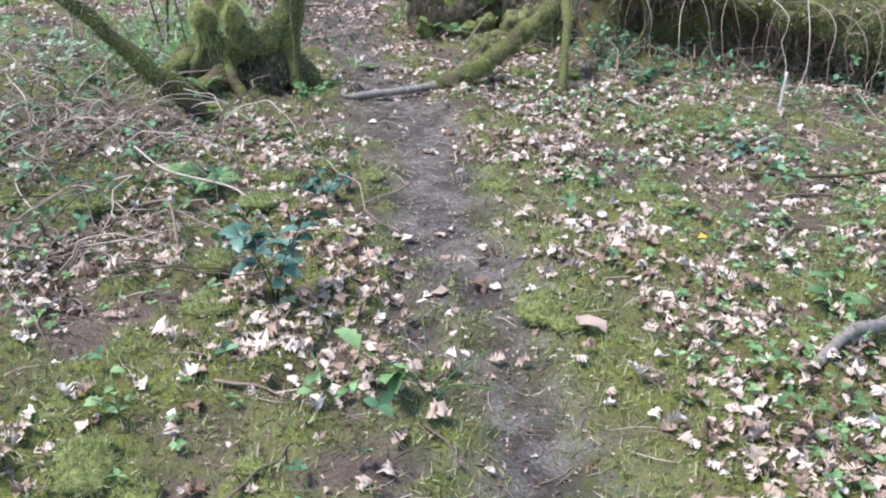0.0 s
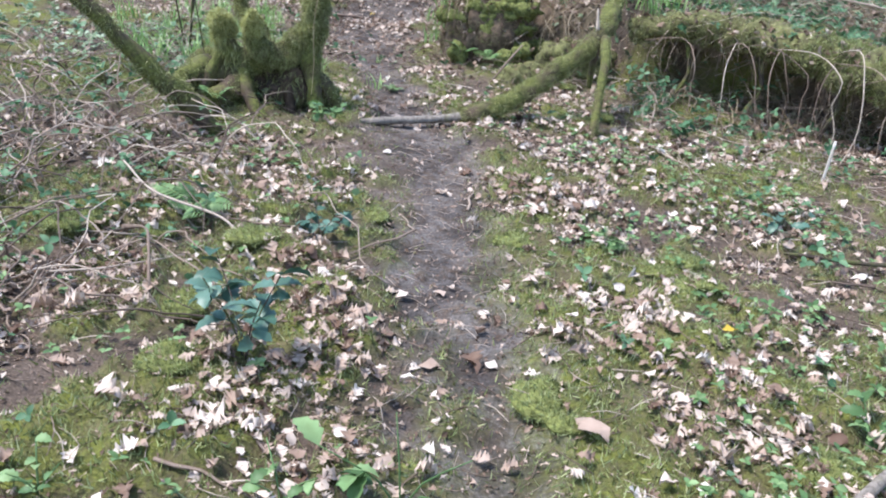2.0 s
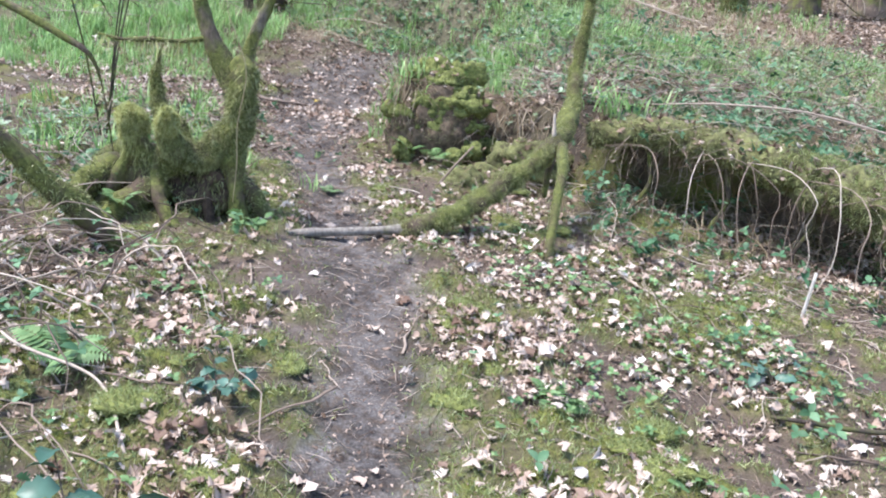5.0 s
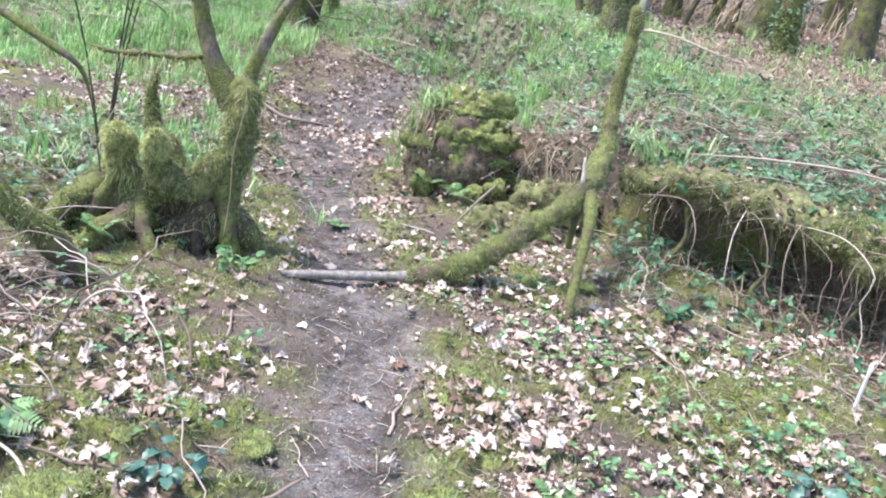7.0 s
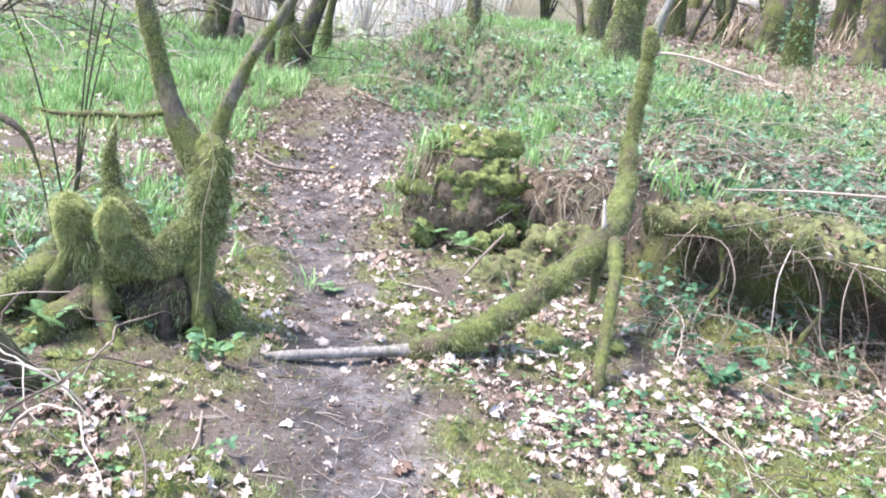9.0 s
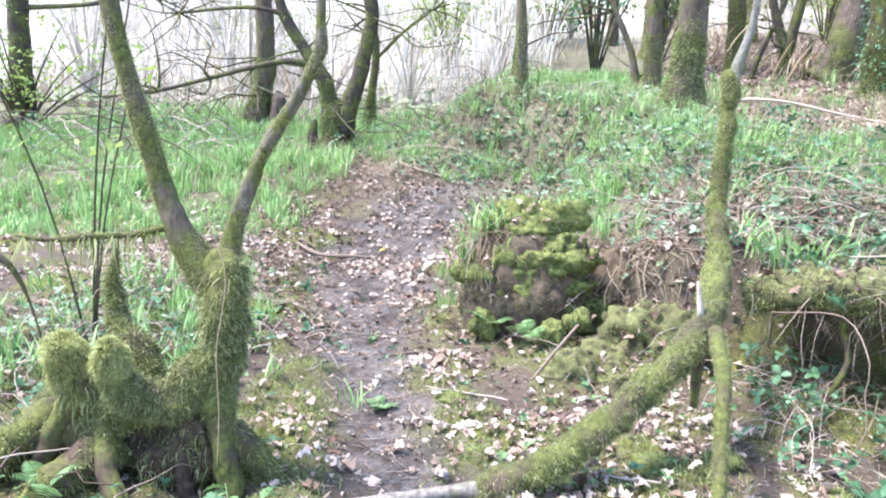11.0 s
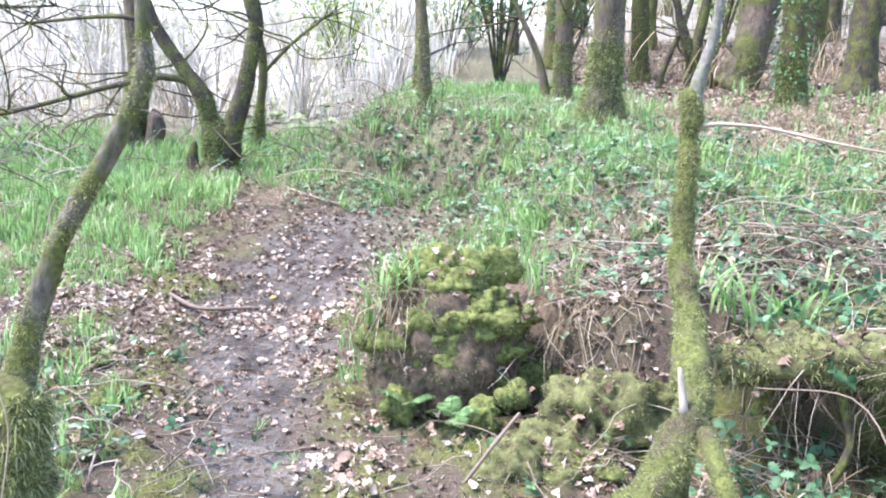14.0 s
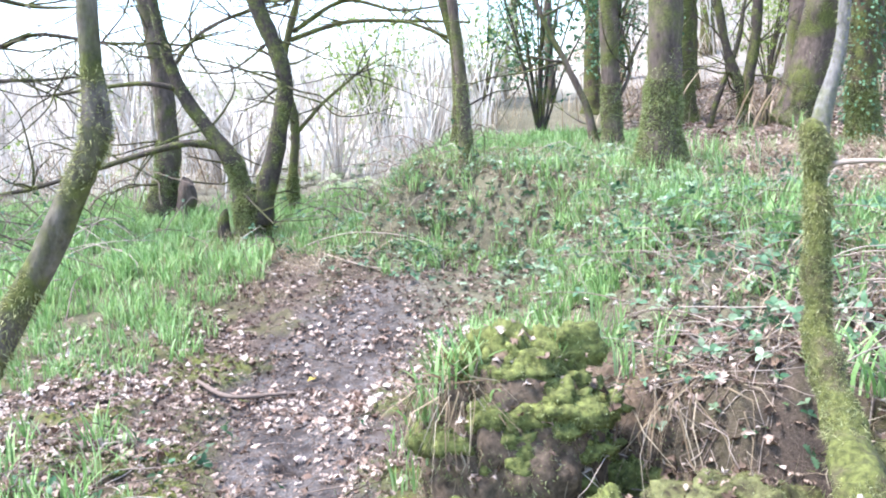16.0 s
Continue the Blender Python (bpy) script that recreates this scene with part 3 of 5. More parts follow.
mossy_twig = tube([(-1.43, 3.74, 0.86, 0.014), (-1.55, 3.68, 0.835, 0.011), (-1.68, 3.62, 0.83, 0.012), (-1.8, 3.6, 0.815, 0.008), (-1.9, 3.58, 0.83, 0.004)], 8, 0.03, 0.3, 25, 9)
piece("branch", mossy_twig, MOSSY_BARK, crooked, "thin mossy side branch")
roots = [tube([(-1.24, 3.68, 0.22, 0.04), (-1.18, 3.71, 0.14, 0.05), (-1.12, 3.73, 0.05, 0.05), (-1.06, 3.74, -0.06, 0.04)], 10, 0.03, 0.25, 12, 10),
         tube([(-1.6, 3.62, 0.2, 0.09), (-1.8, 3.6, 0.15, 0.08), (-1.95, 3.62, 0.04, 0.06), (-2.1, 3.6, -0.05, 0.03)], 10, 0.03, 0.3, 12, 11),
         tube([(-1.6, 3.6, 0.14, 0.08), (-1.7, 3.42, 0.06, 0.06), (-1.78, 3.25, -0.03, 0.03)], 10, 0.03, 0.3, 12, 12),
         tube([(-1.72, 3.72, 0.2, 0.08), (-1.92, 3.78, 0.17, 0.08), (-2.06, 3.83, 0.06, 0.05)], 10, 0.03, 0.3, 12, 13),
         tube([(-1.9, 3.7, 0.16, 0.06), (-1.86, 3.56, 0.2, 0.07), (-1.95, 3.44, 0.06, 0.05), (-2.02, 3.36, -0.05, 0.03)], 10, 0.03, 0.35, 12, 14)]
for r in roots:
    piece("root", r, MOSSY_BARK, crooked)
upper_trunk = tube([(-1.265, 3.66, 0.24, 0.046), (-1.258, 3.68, 0.41, 0.074), (-1.25, 3.7, 0.52, 0.07), (-1.255, 3.72, 0.63, 0.066), (-1.268, 3.74, 0.75, 0.064)], 18, 0.02, 0.3, 14, 1)
shag(crooked, [upper_trunk, saddle], 42000, 41, 0.02, 0.32, MOSS, 0.3, True, 0.0028)
shag(crooked, [upper_trunk, saddle, arm], 3500, 46, 0.045, 0.5, SHAGGY_MOSS, 0.8, True, 0.003)
shag(crooked, props[:2] + [arm], 9000, 40, 0.018, 0.52, MOSS, 0.4, True, 0.004)
shag(crooked, knobs, 26000, 42, 0.02, 0.0, PALE_MOSS, 0.15, True, 0.0032)
shag(crooked, [hollow], 6000, 38, 0.035, 0.42, MOSS, 0.8, True, 0.0035)
shag(crooked, [hook], 9000, 39, 0.018, 0.2, MOSS, 0.1, True, 0.0035)
shag(crooked, knobs, 700, 47, 0.045, 0.3, SHAGGY_MOSS, 0.9, True, 0.003)
shag(stem_a, [left_stem], 34000, 43, 0.013, 0.36, SHAGGY_MOSS, 0.2, False, 0.0026)
shag(stem_b, [right_stem], 22000, 48, 0.012, 0.44, SHAGGY_MOSS, 0.2, False, 0.0026)
shag(crooked, roots + [mossy_twig], 15000, 44, 0.026, 0.3, MOSS, 0.35)
beard = fur(join([mossy_twig, tube([(-1.42, 3.74, 0.82, 0.02), (-1.44, 3.74, 0.9, 0.02)], 8)]), 130, 0.09, 0.006, 0.9, 0.3, 45, 0.45, 9.0, True)
piece("moss", beard, SHAGGY_MOSS, crooked, "hanging beard of moss", kind="stuff")

# The fallen limb that lies over the path and rises into a snag.
fallen = thing("fallen_limb", (-0.4, 3.7, 0.0), "fallen limb across the path rising into a mossy snag", "fallen limb")
bare = tube([(-1.02, 3.52, -0.02, 0.012), (-0.9, 3.58, 0.008, 0.02), (-0.7, 3.68, 0.018, 0.022), (-0.52, 3.76, 0.03, 0.024), (-0.36, 3.79, 0.055, 0.03)], 12, 0.03, 0.16, 16, 20)
piece("bare_end", bare, GREY_BARK, fallen, "bare grey end worn smooth")
limb = tube([(-0.43, 3.785, 0.042, 0.03), (-0.34, 3.79, 0.065, 0.054), (-0.2, 3.85, 0.12, 0.056), (-0.05, 3.95, 0.2, 0.053), (0.1, 4.12, 0.31, 0.053), (0.22, 4.27, 0.4, 0.051), (0.33, 4.48, 0.49, 0.05), (0.38, 4.75, 0.57, 0.054), (0.4, 4.98, 0.66, 0.05), (0.4, 5.12, 0.8, 0.04), (0.405, 5.19, 1.0, 0.036), (0.415, 5.24, 1.2, 0.032), (0.42, 5.26, 1.3, 0.036), (0.412, 5.265, 1.36, 0.036), (0.39, 5.26, 1.4, 0.018)], 18, 0.02, 0.36, 17, 21)
mossy_limb = piece("limb", limb, MOSSY_BARK, fallen, "limb thick with green moss")
upper = tube([(0.42, 5.27, 1.3, 0.032), (0.44, 5.29, 1.42, 0.028), (0.47, 5.3, 1.52, 0.02), (0.49, 5.3, 1.62, 0.018), (0.505, 5.32, 1.8, 0.017), (0.52, 5.36, 2.2, 0.016)], 12, 0.03, 0.12, 14, 22)
upper_stem = piece("stem", upper, SILVER_BARK, fallen, "silvery upper stem")
prop_stick = tube([(0.33, 3.7, -0.04, 0.018), (0.34, 3.78, 0.09, 0.022), (0.35, 3.95, 0.26, 0.024), (0.36, 4.12, 0.4, 0.026), (0.35, 4.36, 0.48, 0.03)], 12, 0.03, 0.2, 16, 23)
prop_part = piece("prop", prop_stick, MOSSY_BARK, fallen, "thin mossy limb propping the snag")
stub_a = tube([(0.31, 4.4, 0.44, 0.022), (0.3, 4.38, 0.3, 0.02), (0.3, 4.36, 0.18, 0.014)], 8, 0.03, 0.2, 20, 24)
piece("stub", stub_a, MOSSY_BARK, fallen)
side_twig = tube([(0.44, 5.25, 1.27, 0.01), (0.5, 5.22, 1.285, 0.007), (0.65, 5.15, 1.28, 0.0055), (0.85, 5.05, 1.24, 0.0045), (1.1, 4.95, 1.2, 0.0025)], 7, 0.03, 0.2, 20, 25)
piece("twig", side_twig, STEM, fallen, "thin bare twig")
spur = tube([(0.3, 4.42, 0.5, 0.014), (0.29, 4.44, 0.58, 0.011), (0.28, 4.44, 0.64, 0.006)], 7, 0.03, 0.2, 20, 26)
piece("spur", spur, STEM, fallen)
shag(mossy_limb, [limb], 70000, 51, 0.014, 0.36, MOSS, 0.25, False, 0.0028)
shag(mossy_limb, [limb], 14000, 52, 0.019, 0.46, SHAGGY_MOSS, 0.6, True, 0.0022)
shag(prop_part, [prop_stick], 12000, 53, 0.011, 0.2, MOSS, 0.2, False, 0.0026)
shag(upper_stem, [upper], 1500, 54, 0.015, 0.62, MOSS, 0.2)

# The old stump like a mound, with its roots.
stump = thing("mossy_stump", (-0.45, 5.7, 0.0), "rotten tree stump under moss, grass and roots", "tree stump")
body = join([blob((-0.46, 5.68, 0.2), (0.3, 0.3, 0.47), 0.14, 9, 40, 60), blob((0.02, 5.97, 0.16), (0.4, 0.32, 0.33), 0.2, 8, 36, 61), blob((-0.62, 5.6, 0.16), (0.2, 0.22, 0.42), 0.18, 10, 30, 62)])
piece("body", body, STUMP_WOOD, stump, "crumbling brown wood and earth")
cushion_g = np.random.default_rng(660)
front = body[0][(body[0][:, 1] < 5.62) & (body[0][:, 2] > 0.03) & (body[0][:, 0] < 0.1)]
mossy_side = smooth(-0.62, -0.25, front[:, 0] + 0.5 * (front[:, 2] - 0.35)) * smooth(0.0, 0.3, front[:, 2]) + 0.12
cushions = []
for k, i in enumerate(cushion_g.choice(len(front), 64, p=mossy_side / mossy_side.sum())):
    r = cushion_g.uniform(0.04, 0.1)
    cushions.append(blob(front[i] + (0, 0.02, -0.01), (r * 1.15, r * 0.5, r * cushion_g.uniform(0.5, 0.8)), 0.7, 26, 14, 700 + k))
for r0 in ((-0.66, 5.34, 0.1), (-0.3, 5.3, 0.1), (-0.18, 5.38, 0.16)):
    cushions.append(blob(r0, (0.065, 0.06, 0.065), 0.5, 18, 18, int(1000 * r0[2])))
for c in cushions:
    piece("moss_cushion", c, MOSS_BED, stump, "bright green moss cushion")
shag(stump, cushions, 42000, 67, 0.017, 0.25, GROUND_MOSS, 0.1, False, 0.004)
shag(stump, [body], 34000, 68, 0.02, 0.42, MOSS, 0.2)
littered(stump, [body] + cushions, 260, 69, TORN_LEAF, 0.045, 0.25)
littered(stump, [body], 120, 169, DEAD_LEAF, 0.05, 0.45)
strands = fur(blob((-0.7, 5.5, 0.54), (0.14, 0.15, 0.05), 0.2, 6, 14, 69), 150, 0.2, 0.005, 0.75, 0.6, 70, 0, 5, True)
piece("dry_strand", strands, DRY_GRASS, stump, "dry grass hanging over the edge", kind="stuff")
piece("dry_strand", fur(body, 900, 0.12, 0.004, 0.6, 0.8, 170, 0.5, 5, True), DRY_GRASS, stump, "dry rootlets", kind="stuff")
litter_hang = fur(blob((0.1, 5.72, 0.45), (0.3, 0.16, 0.08), 0.2, 6, 14, 71), 200, 0.3, 0.005, 0.7, 0.7, 72, 0, 5, True)
piece("dry_strand", litter_hang, DRY_GRASS, stump, "dry stalks hanging over a hollow", kind="stuff")

ridge = thing("mossy_root_ridge", (0.0, 5.1, 0.1), "ridge of old roots under thick moss", "root")
ridge_parts = [blob((-0.2, 4.97, 0.0), (0.13, 0.1, 0.15), 0.38, 11, 28, 73), blob((0.04, 5.22, -0.02), (0.22, 0.14, 0.15), 0.38, 10, 30, 74), blob((0.24, 5.34, 0.12), (0.25, 0.19, 0.19), 0.38, 10, 32, 75), blob((-0.42, 5.22, 0.0), (0.07, 0.06, 0.06), 0.4, 14, 18, 76), blob((0.02, 5.02, -0.03), (0.1, 0.08, 0.1), 0.5, 14, 20, 72)]
for r in ridge_parts:
    piece("root", r, MOSSY_ROT, ridge)
shag(ridge, ridge_parts, 40000, 77, 0.016, 0.36, MOSS, 0.15, False, 0.003)
littered(ridge, ridge_parts, 200, 78, TORN_LEAF, 0.045, 0.42)
littered(ridge, ridge_parts, 18, 178, DEAD_LEAF, 0.06)
piece("dry_strand", fur(join(ridge_parts), 260, 0.14, 0.004, 0.4, 0.9, 171, 0.4, 5, True), DRY_GRASS, ridge, "dry stalks", kind="stuff")

# The rotten log on the bank, hollow beneath.
bank_log = thing("mossy_log", (1.5, 4.7, 0.2), "rotten mossy log lying along the bank over a dark hollow", "log")
log = tube([(0.55, 5.03, 0.45, 0.06), (0.8, 4.92, 0.53, 0.075), (1.0, 4.82, 0.555, 0.085), (1.25, 4.68, 0.56, 0.09), (1.5, 4.52, 0.52, 0.1), (1.8, 4.35, 0.47, 0.12), (2.15, 4.12, 0.43, 0.14), (2.6, 3.9, 0.4, 0.15), (3.5, 3.5, 0.36, 0.14)], 22, 0.03, 0.5, 10, 80)
turf = [tube([(0.6 + dx, 5.0 + dy, 0.46, 0.08), (1.0 + dx, 4.82 + dy, 0.53, 0.11), (1.5 + dx, 4.52 + dy, 0.5, 0.12), (2.15 + dx, 4.12 + dy, 0.43, 0.13), (3.3 + dx, 3.6 + dy, 0.38, 0.12)], 14, 0.05, 0.35, 9, sd) for dx, dy, sd in ((0.07, 0.16, 85), (0.15, 0.32, 86), (0.22, 0.48, 87))]
for r in turf:
    piece("turf", r, MOSSY_ROT, bank_log, "overhanging turf and roots")
shag(bank_log, turf, 52000, 88, 0.026, 0.3, GROUND_MOSS, 0.2)
littered(bank_log, turf, 120, 89, TORN_LEAF, 0.05)
log_part = piece("trunk", log, MOSSY_ROT, bank_log, "dark rotten wood")
shag(log_part, [log], 40000, 81, 0.028, 0.4, MOSS, 0.3)
littered(log_part, [log], 420, 79, TORN_LEAF, 0.05)
shag(log_part, [tube([(1.55, 4.5, 0.54, 0.09), (1.8, 4.35, 0.5, 0.11), (2.15, 4.12, 0.46, 0.13), (2.6, 3.9, 0.43, 0.14), (3.4, 3.55, 0.39, 0.13)], 14, 0.05, 0.3, 9, 80)], 24000, 84, 0.03, 0.2, GROUND_MOSS, 0.1)
hang = fur(join([log] + turf), 4200, 0.22, 0.003, 0.45, 1.3, 82, 0.4, 4, True)
piece("rootlet", hang, STEM, bank_log, "dead stems and rootlets hanging from the log", kind="stuff")
for k in range(5):
    x = 0.9 + 0.42 * k
    y = 4.9 - 0.23 * k
    piece("root", tube([(x, y - 0.02, 0.44, 0.016), (x + 0.04, y - 0.05, 0.25, 0.014), (x - 0.03, y - 0.08, 0.08, 0.012), (x, y - 0.1, -0.06, 0.008)], 8, 0.04, 0.3, 15, 83 + k), DARK_BARK, bank_log)

# Leaning branches at the other side of the path.
lean = thing("leaning_branch", (-1.7, 3.0, 0.05), "mossy dead branch leaning among bramble stems", "branch")
lean_v = tube([(-1.55, 3.08, -0.03, 0.05), (-1.68, 3.0, 0.16, 0.055), (-1.83, 2.9, 0.34, 0.045), (-2.0, 2.82, 0.55, 0.036), (-2.3, 2.7, 0.85, 0.026)], 12, 0.04, 0.25, 12, 90)
lean_part = piece("limb", lean_v, MOSSY_BARK, lean)
shag(lean_part, [lean_v], 6000, 91, 0.025, 0.35, MOSS, 0.4)
stick = thing("dead_branch", (-1.9, 3.6, 0.3), "bare dead branch leaning by the crooked tree", "branch")
piece("limb", tube([(-1.88, 3.74, -0.03, 0.003), (-1.9, 3.7, 0.3, 0.0035), (-1.93, 3.66, 0.58, 0.004), (-1.97, 3.62, 0.72, 0.012), (-2.07, 3.6, 0.78, 0.018), (-2.33, 3.6, 0.89, 0.02), (-2.8, 3.6, 1.05, 0.022)], 10, 0.04, 0.15, 14, 92), LIMB_BARK, stick)
stick.location.z = 0.3


def tree(name, label, stems, mat, moss=0, seed=0, base_moss=True):
    """A tree whose stems are rows of points with radii; the first stem reaches the ground."""
    ob = thing(name, stems[0][0][:3], label, "tree")
    shapes = []
    for k, pts in enumerate(stems):
        s = tube(pts, 12 if pts[0][3] > 0.05 else 8, 0.08, 0.14 if pts[0][3] > 0.03 else 0.06, 6, seed + k)
        shapes.append(s)
        made = piece("trunk" if k == 0 else ("stem" if pts[0][3] > 0.045 else "branch"), s, mat, ob)
        foot_part = made if k == 0 else foot_part
    if moss:
        shag(ob, shapes[:3], moss, seed + 50, 0.03, 0.55, MOSS, 0.2, False, 0.009)
        low = [p for k, p in enumerate(stems[0]) if k < 2 or p[2] < stems[0][0][2] + 1.0]
        shag(foot_part, [tube(low, 12, 0.08, 0.14, 6, seed)], 2 * moss, seed + 51, 0.03, 0.22, GROUND_MOSS, 0.2, False, 0.008)
    return ob


def twigs_on(ob, stems, mat, count, seed, size=0.9):
    """Bare twigs that branch off along stems."""
    g = np.random.default_rng(seed)
    made = []
    for _ in range(count):
        pts = np.array(stems[g.integers(len(stems))])
        k = g.integers(1, len(pts))
        at = pts[k, :3]
        d = g.normal(size=3) * (1, 0.7, 0.35) + (0, 0, 0.25)
        d /= np.linalg.norm(d)
        n, length = 6, size * (0.5 + g.random())
        line, r = [], min(0.012, pts[k, 3] * 0.5)
        p = at.copy()
        for i in range(n):
            line.append((*p, r * (1 - i / n) + 0.002))
            d = d + g.normal(size=3) * 0.22
            d /= np.linalg.norm(d)
            p = p + d * length / n
        made.append(tube(line, 5, 0.12, 0))
        for i in (2, 4):
            q0 = np.array(line[i][:3])
            e = d + g.normal(size=3) * 0.6
            e /= np.linalg.norm(e)
            made.append(tube([(*q0, r * 0.5), (*(q0 + e * length * 0.2), r * 0.35), (*(q0 + e * length * 0.38 + (0, 0, 0.02)), 0.0015)], 4, 0.12, 0))
    return piece("twig", join(made), mat, ob, "fine bare twigs", kind="stuff")


def rooted(x, y):
    return float(land(np.array([x]), np.array([y]))[0]) - 0.06


# A tree outside the view whose boughs reach in over the clearing.
ob_g = [[(-7.4, 10.5, rooted(-7.4, 10.5), 0.2), (-7.35, 10.5, 1.2, 0.14), (-7.3, 10.5, 2.6, 0.12), (-7.2, 10.5, 4.2, 0.09)],
        [(-7.3, 10.5, 2.3, 0.04), (-6.3, 10.5, 2.25, 0.03), (-5.75, 10.5, 2.36, 0.026), (-5.3, 10.5, 2.47, 0.022), (-4.65, 10.5, 2.36, 0.018), (-4.2, 10.5, 2.33, 0.012)],
        [(-7.3, 10.5, 1.9, 0.035), (-6.4, 10.5, 1.95, 0.026), (-5.75, 10.5, 2.04, 0.022), (-5.4, 10.5, 2.03, 0.018), (-4.9, 10.5, 2.05, 0.01)],
        [(-7.2, 10.5, 3.4, 0.04), (-6.2, 10.5, 3.0, 0.03), (-5.4, 10.5, 2.75, 0.022), (-4.8, 10.5, 2.7, 0.01)]]
obo = tree("overhanging_tree", "bare tree reaching thin boughs over the clearing", ob_g, DARK_BARK, 0, 95)
twigs_on(obo, [s[1:] for s in ob_g[1:]], DARK_BARK, 40, 96, 0.8)

# Twin-stemmed tree behind the bluebells.
z0 = rooted(-3.16, 10.2)
tw = [[(-3.14, 10.2, z0, 0.2), (-3.15, 10.2, 0.55, 0.16), (-3.16, 10.2, 0.8, 0.16), (-3.23, 10.2, 0.95, 0.09), (-3.29, 10.2, 1.17, 0.085), (-3.51, 10.2, 1.49, 0.07), (-3.75, 10.2, 1.86, 0.06), (-3.88, 10.2, 2.28, 0.05), (-3.96, 10.2, 2.7, 0.045), (-4.1, 10.2, 3.6, 0.03)],
      [(-3.06, 10.18, 0.6, 0.12), (-3.0, 10.2, 0.9, 0.1), (-2.87, 10.2, 1.31, 0.08), (-2.75, 10.2, 1.87, 0.075), (-2.85, 10.2, 2.28, 0.075), (-2.98, 10.2, 2.63, 0.08), (-3.1, 10.2, 3.4, 0.05)],
      [(-3.36, 10.2, 1.3, 0.04), (-3.65, 10.1, 1.37, 0.034), (-4.09, 10.0, 1.28, 0.03), (-4.55, 10.0, 1.16, 0.025), (-5.2, 10.0, 1.0, 0.022), (-5.9, 10.0, 0.9, 0.015)],
      [(-3.74, 10.2, 1.86, 0.03), (-3.98, 10.1, 1.92, 0.025), (-4.31, 10.1, 1.92, 0.02), (-4.9, 10.0, 1.85, 0.014)],
      [(-3.36, 10.14, z0, 0.07), (-3.4, 10.14, 0.5, 0.06), (-3.41, 10.14, 0.62, 0.055), (-3.38, 10.14, 0.72, 0.03), (-3.37, 10.14, 0.75, 0.008)]]
twin = tree("twin_stemmed_tree", "twin-stemmed tree with a dark mossy foot in bluebells", tw, DARK_BARK, 9000, 100)
twigs_on(twin, [s[2:] for s in tw[:4]], DARK_BARK, 44, 101, 1.1)

z0 = rooted(-4.95, 12.0)
t5 = [[(-4.95, 12.0, z0, 0.22), (-4.86, 12.0, 0.9, 0.15), (-4.77, 12.0, 1.39, 0.13), (-4.82, 12.0, 2.36, 0.11), (-4.95, 12.0, 3.2, 0.1)], [(-4.66, 11.95, z0, 0.13), (-4.6, 11.95, 0.6, 0.11), (-4.56, 11.95, 0.78, 0.11), (-4.58, 11.95, 0.9, 0.08), (-4.6, 11.95, 0.97, 0.015)], [(-4.8, 12, 2.0, 0.03), (-4.4, 12, 2.5, 0.025), (-3.9, 12, 2.75, 0.02), (-3.3, 12, 2.85, 0.012)]]
t5ob = tree("mossy_tree", "grey tree with a mossy double foot", t5, TRUNK_BARK, 6000, 110)
twigs_on(t5ob, t5[:1] + t5[2:], DARK_BARK, 40, 111, 1.5)
t5s = [[(-3.34, 12.0, rooted(-3.34, 12), 0.09), (-3.3, 12.0, 0.95, 0.06), (-3.24, 12.0, 1.53, 0.05), (-3.33, 12.0, 2.2, 0.045), (-3.12, 12.0, 2.9, 0.04), (-2.9, 12, 3.6, 0.03)], [(-3.3, 12, 1.35, 0.025), (-2.9, 12, 1.75, 0.02), (-2.5, 12.0, 2.05, 0.012)], [(-3.28, 12, 2.45, 0.03), (-2.6, 12, 2.62, 0.025), (-1.9, 12, 2.6, 0.02), (-1.2, 12, 2.55, 0.012)], [(-3.2, 12, 2.55, 0.03), (-2.6, 12, 2.85, 0.022), (-2.0, 12, 2.72, 0.016), (-1.4, 12, 2.75, 0.01)]]
t5so = tree("slim_tree", "slim mossy tree at the clearing's edge", t5s, MOSSY_BARK, 2500, 120)
twigs_on(t5so, t5s, DARK_BARK, 36, 121, 1.1)

t3 = [[(-1.1, 10.1, rooted(-1.1, 10.1), 0.095), (-1.1, 10.1, 1.15, 0.066), (-1.12, 10.1, 1.8, 0.052), (-1.18, 10.1, 2.52, 0.045), (-1.26, 10.1, 3.5, 0.033)]]
t3o = tree("sapling", "straight young tree on the grassy mound", t3, TRUNK_BARK, 1500, 130)
t3b = [[(-1.36, 11.6, rooted(-1.36, 11.6), 0.075), (-1.33, 11.6, 1.6, 0.06), (-1.34, 11.6, 2.25, 0.055), (-1.48, 11.6, 2.85, 0.05), (-1.65, 11.6, 3.7, 0.03)], [(-1.38, 11.6, 2.35, 0.02), (-1.9, 11.6, 2.55, 0.015), (-2.6, 11.6, 2.58, 0.008)]]
t3bo = tree("slim_tree", "slim mossy tree behind the mound", t3b, MOSSY_BARK, 1500, 135)
twigs_on(t3bo, t3b, DARK_BARK, 8, 136, 1.0)

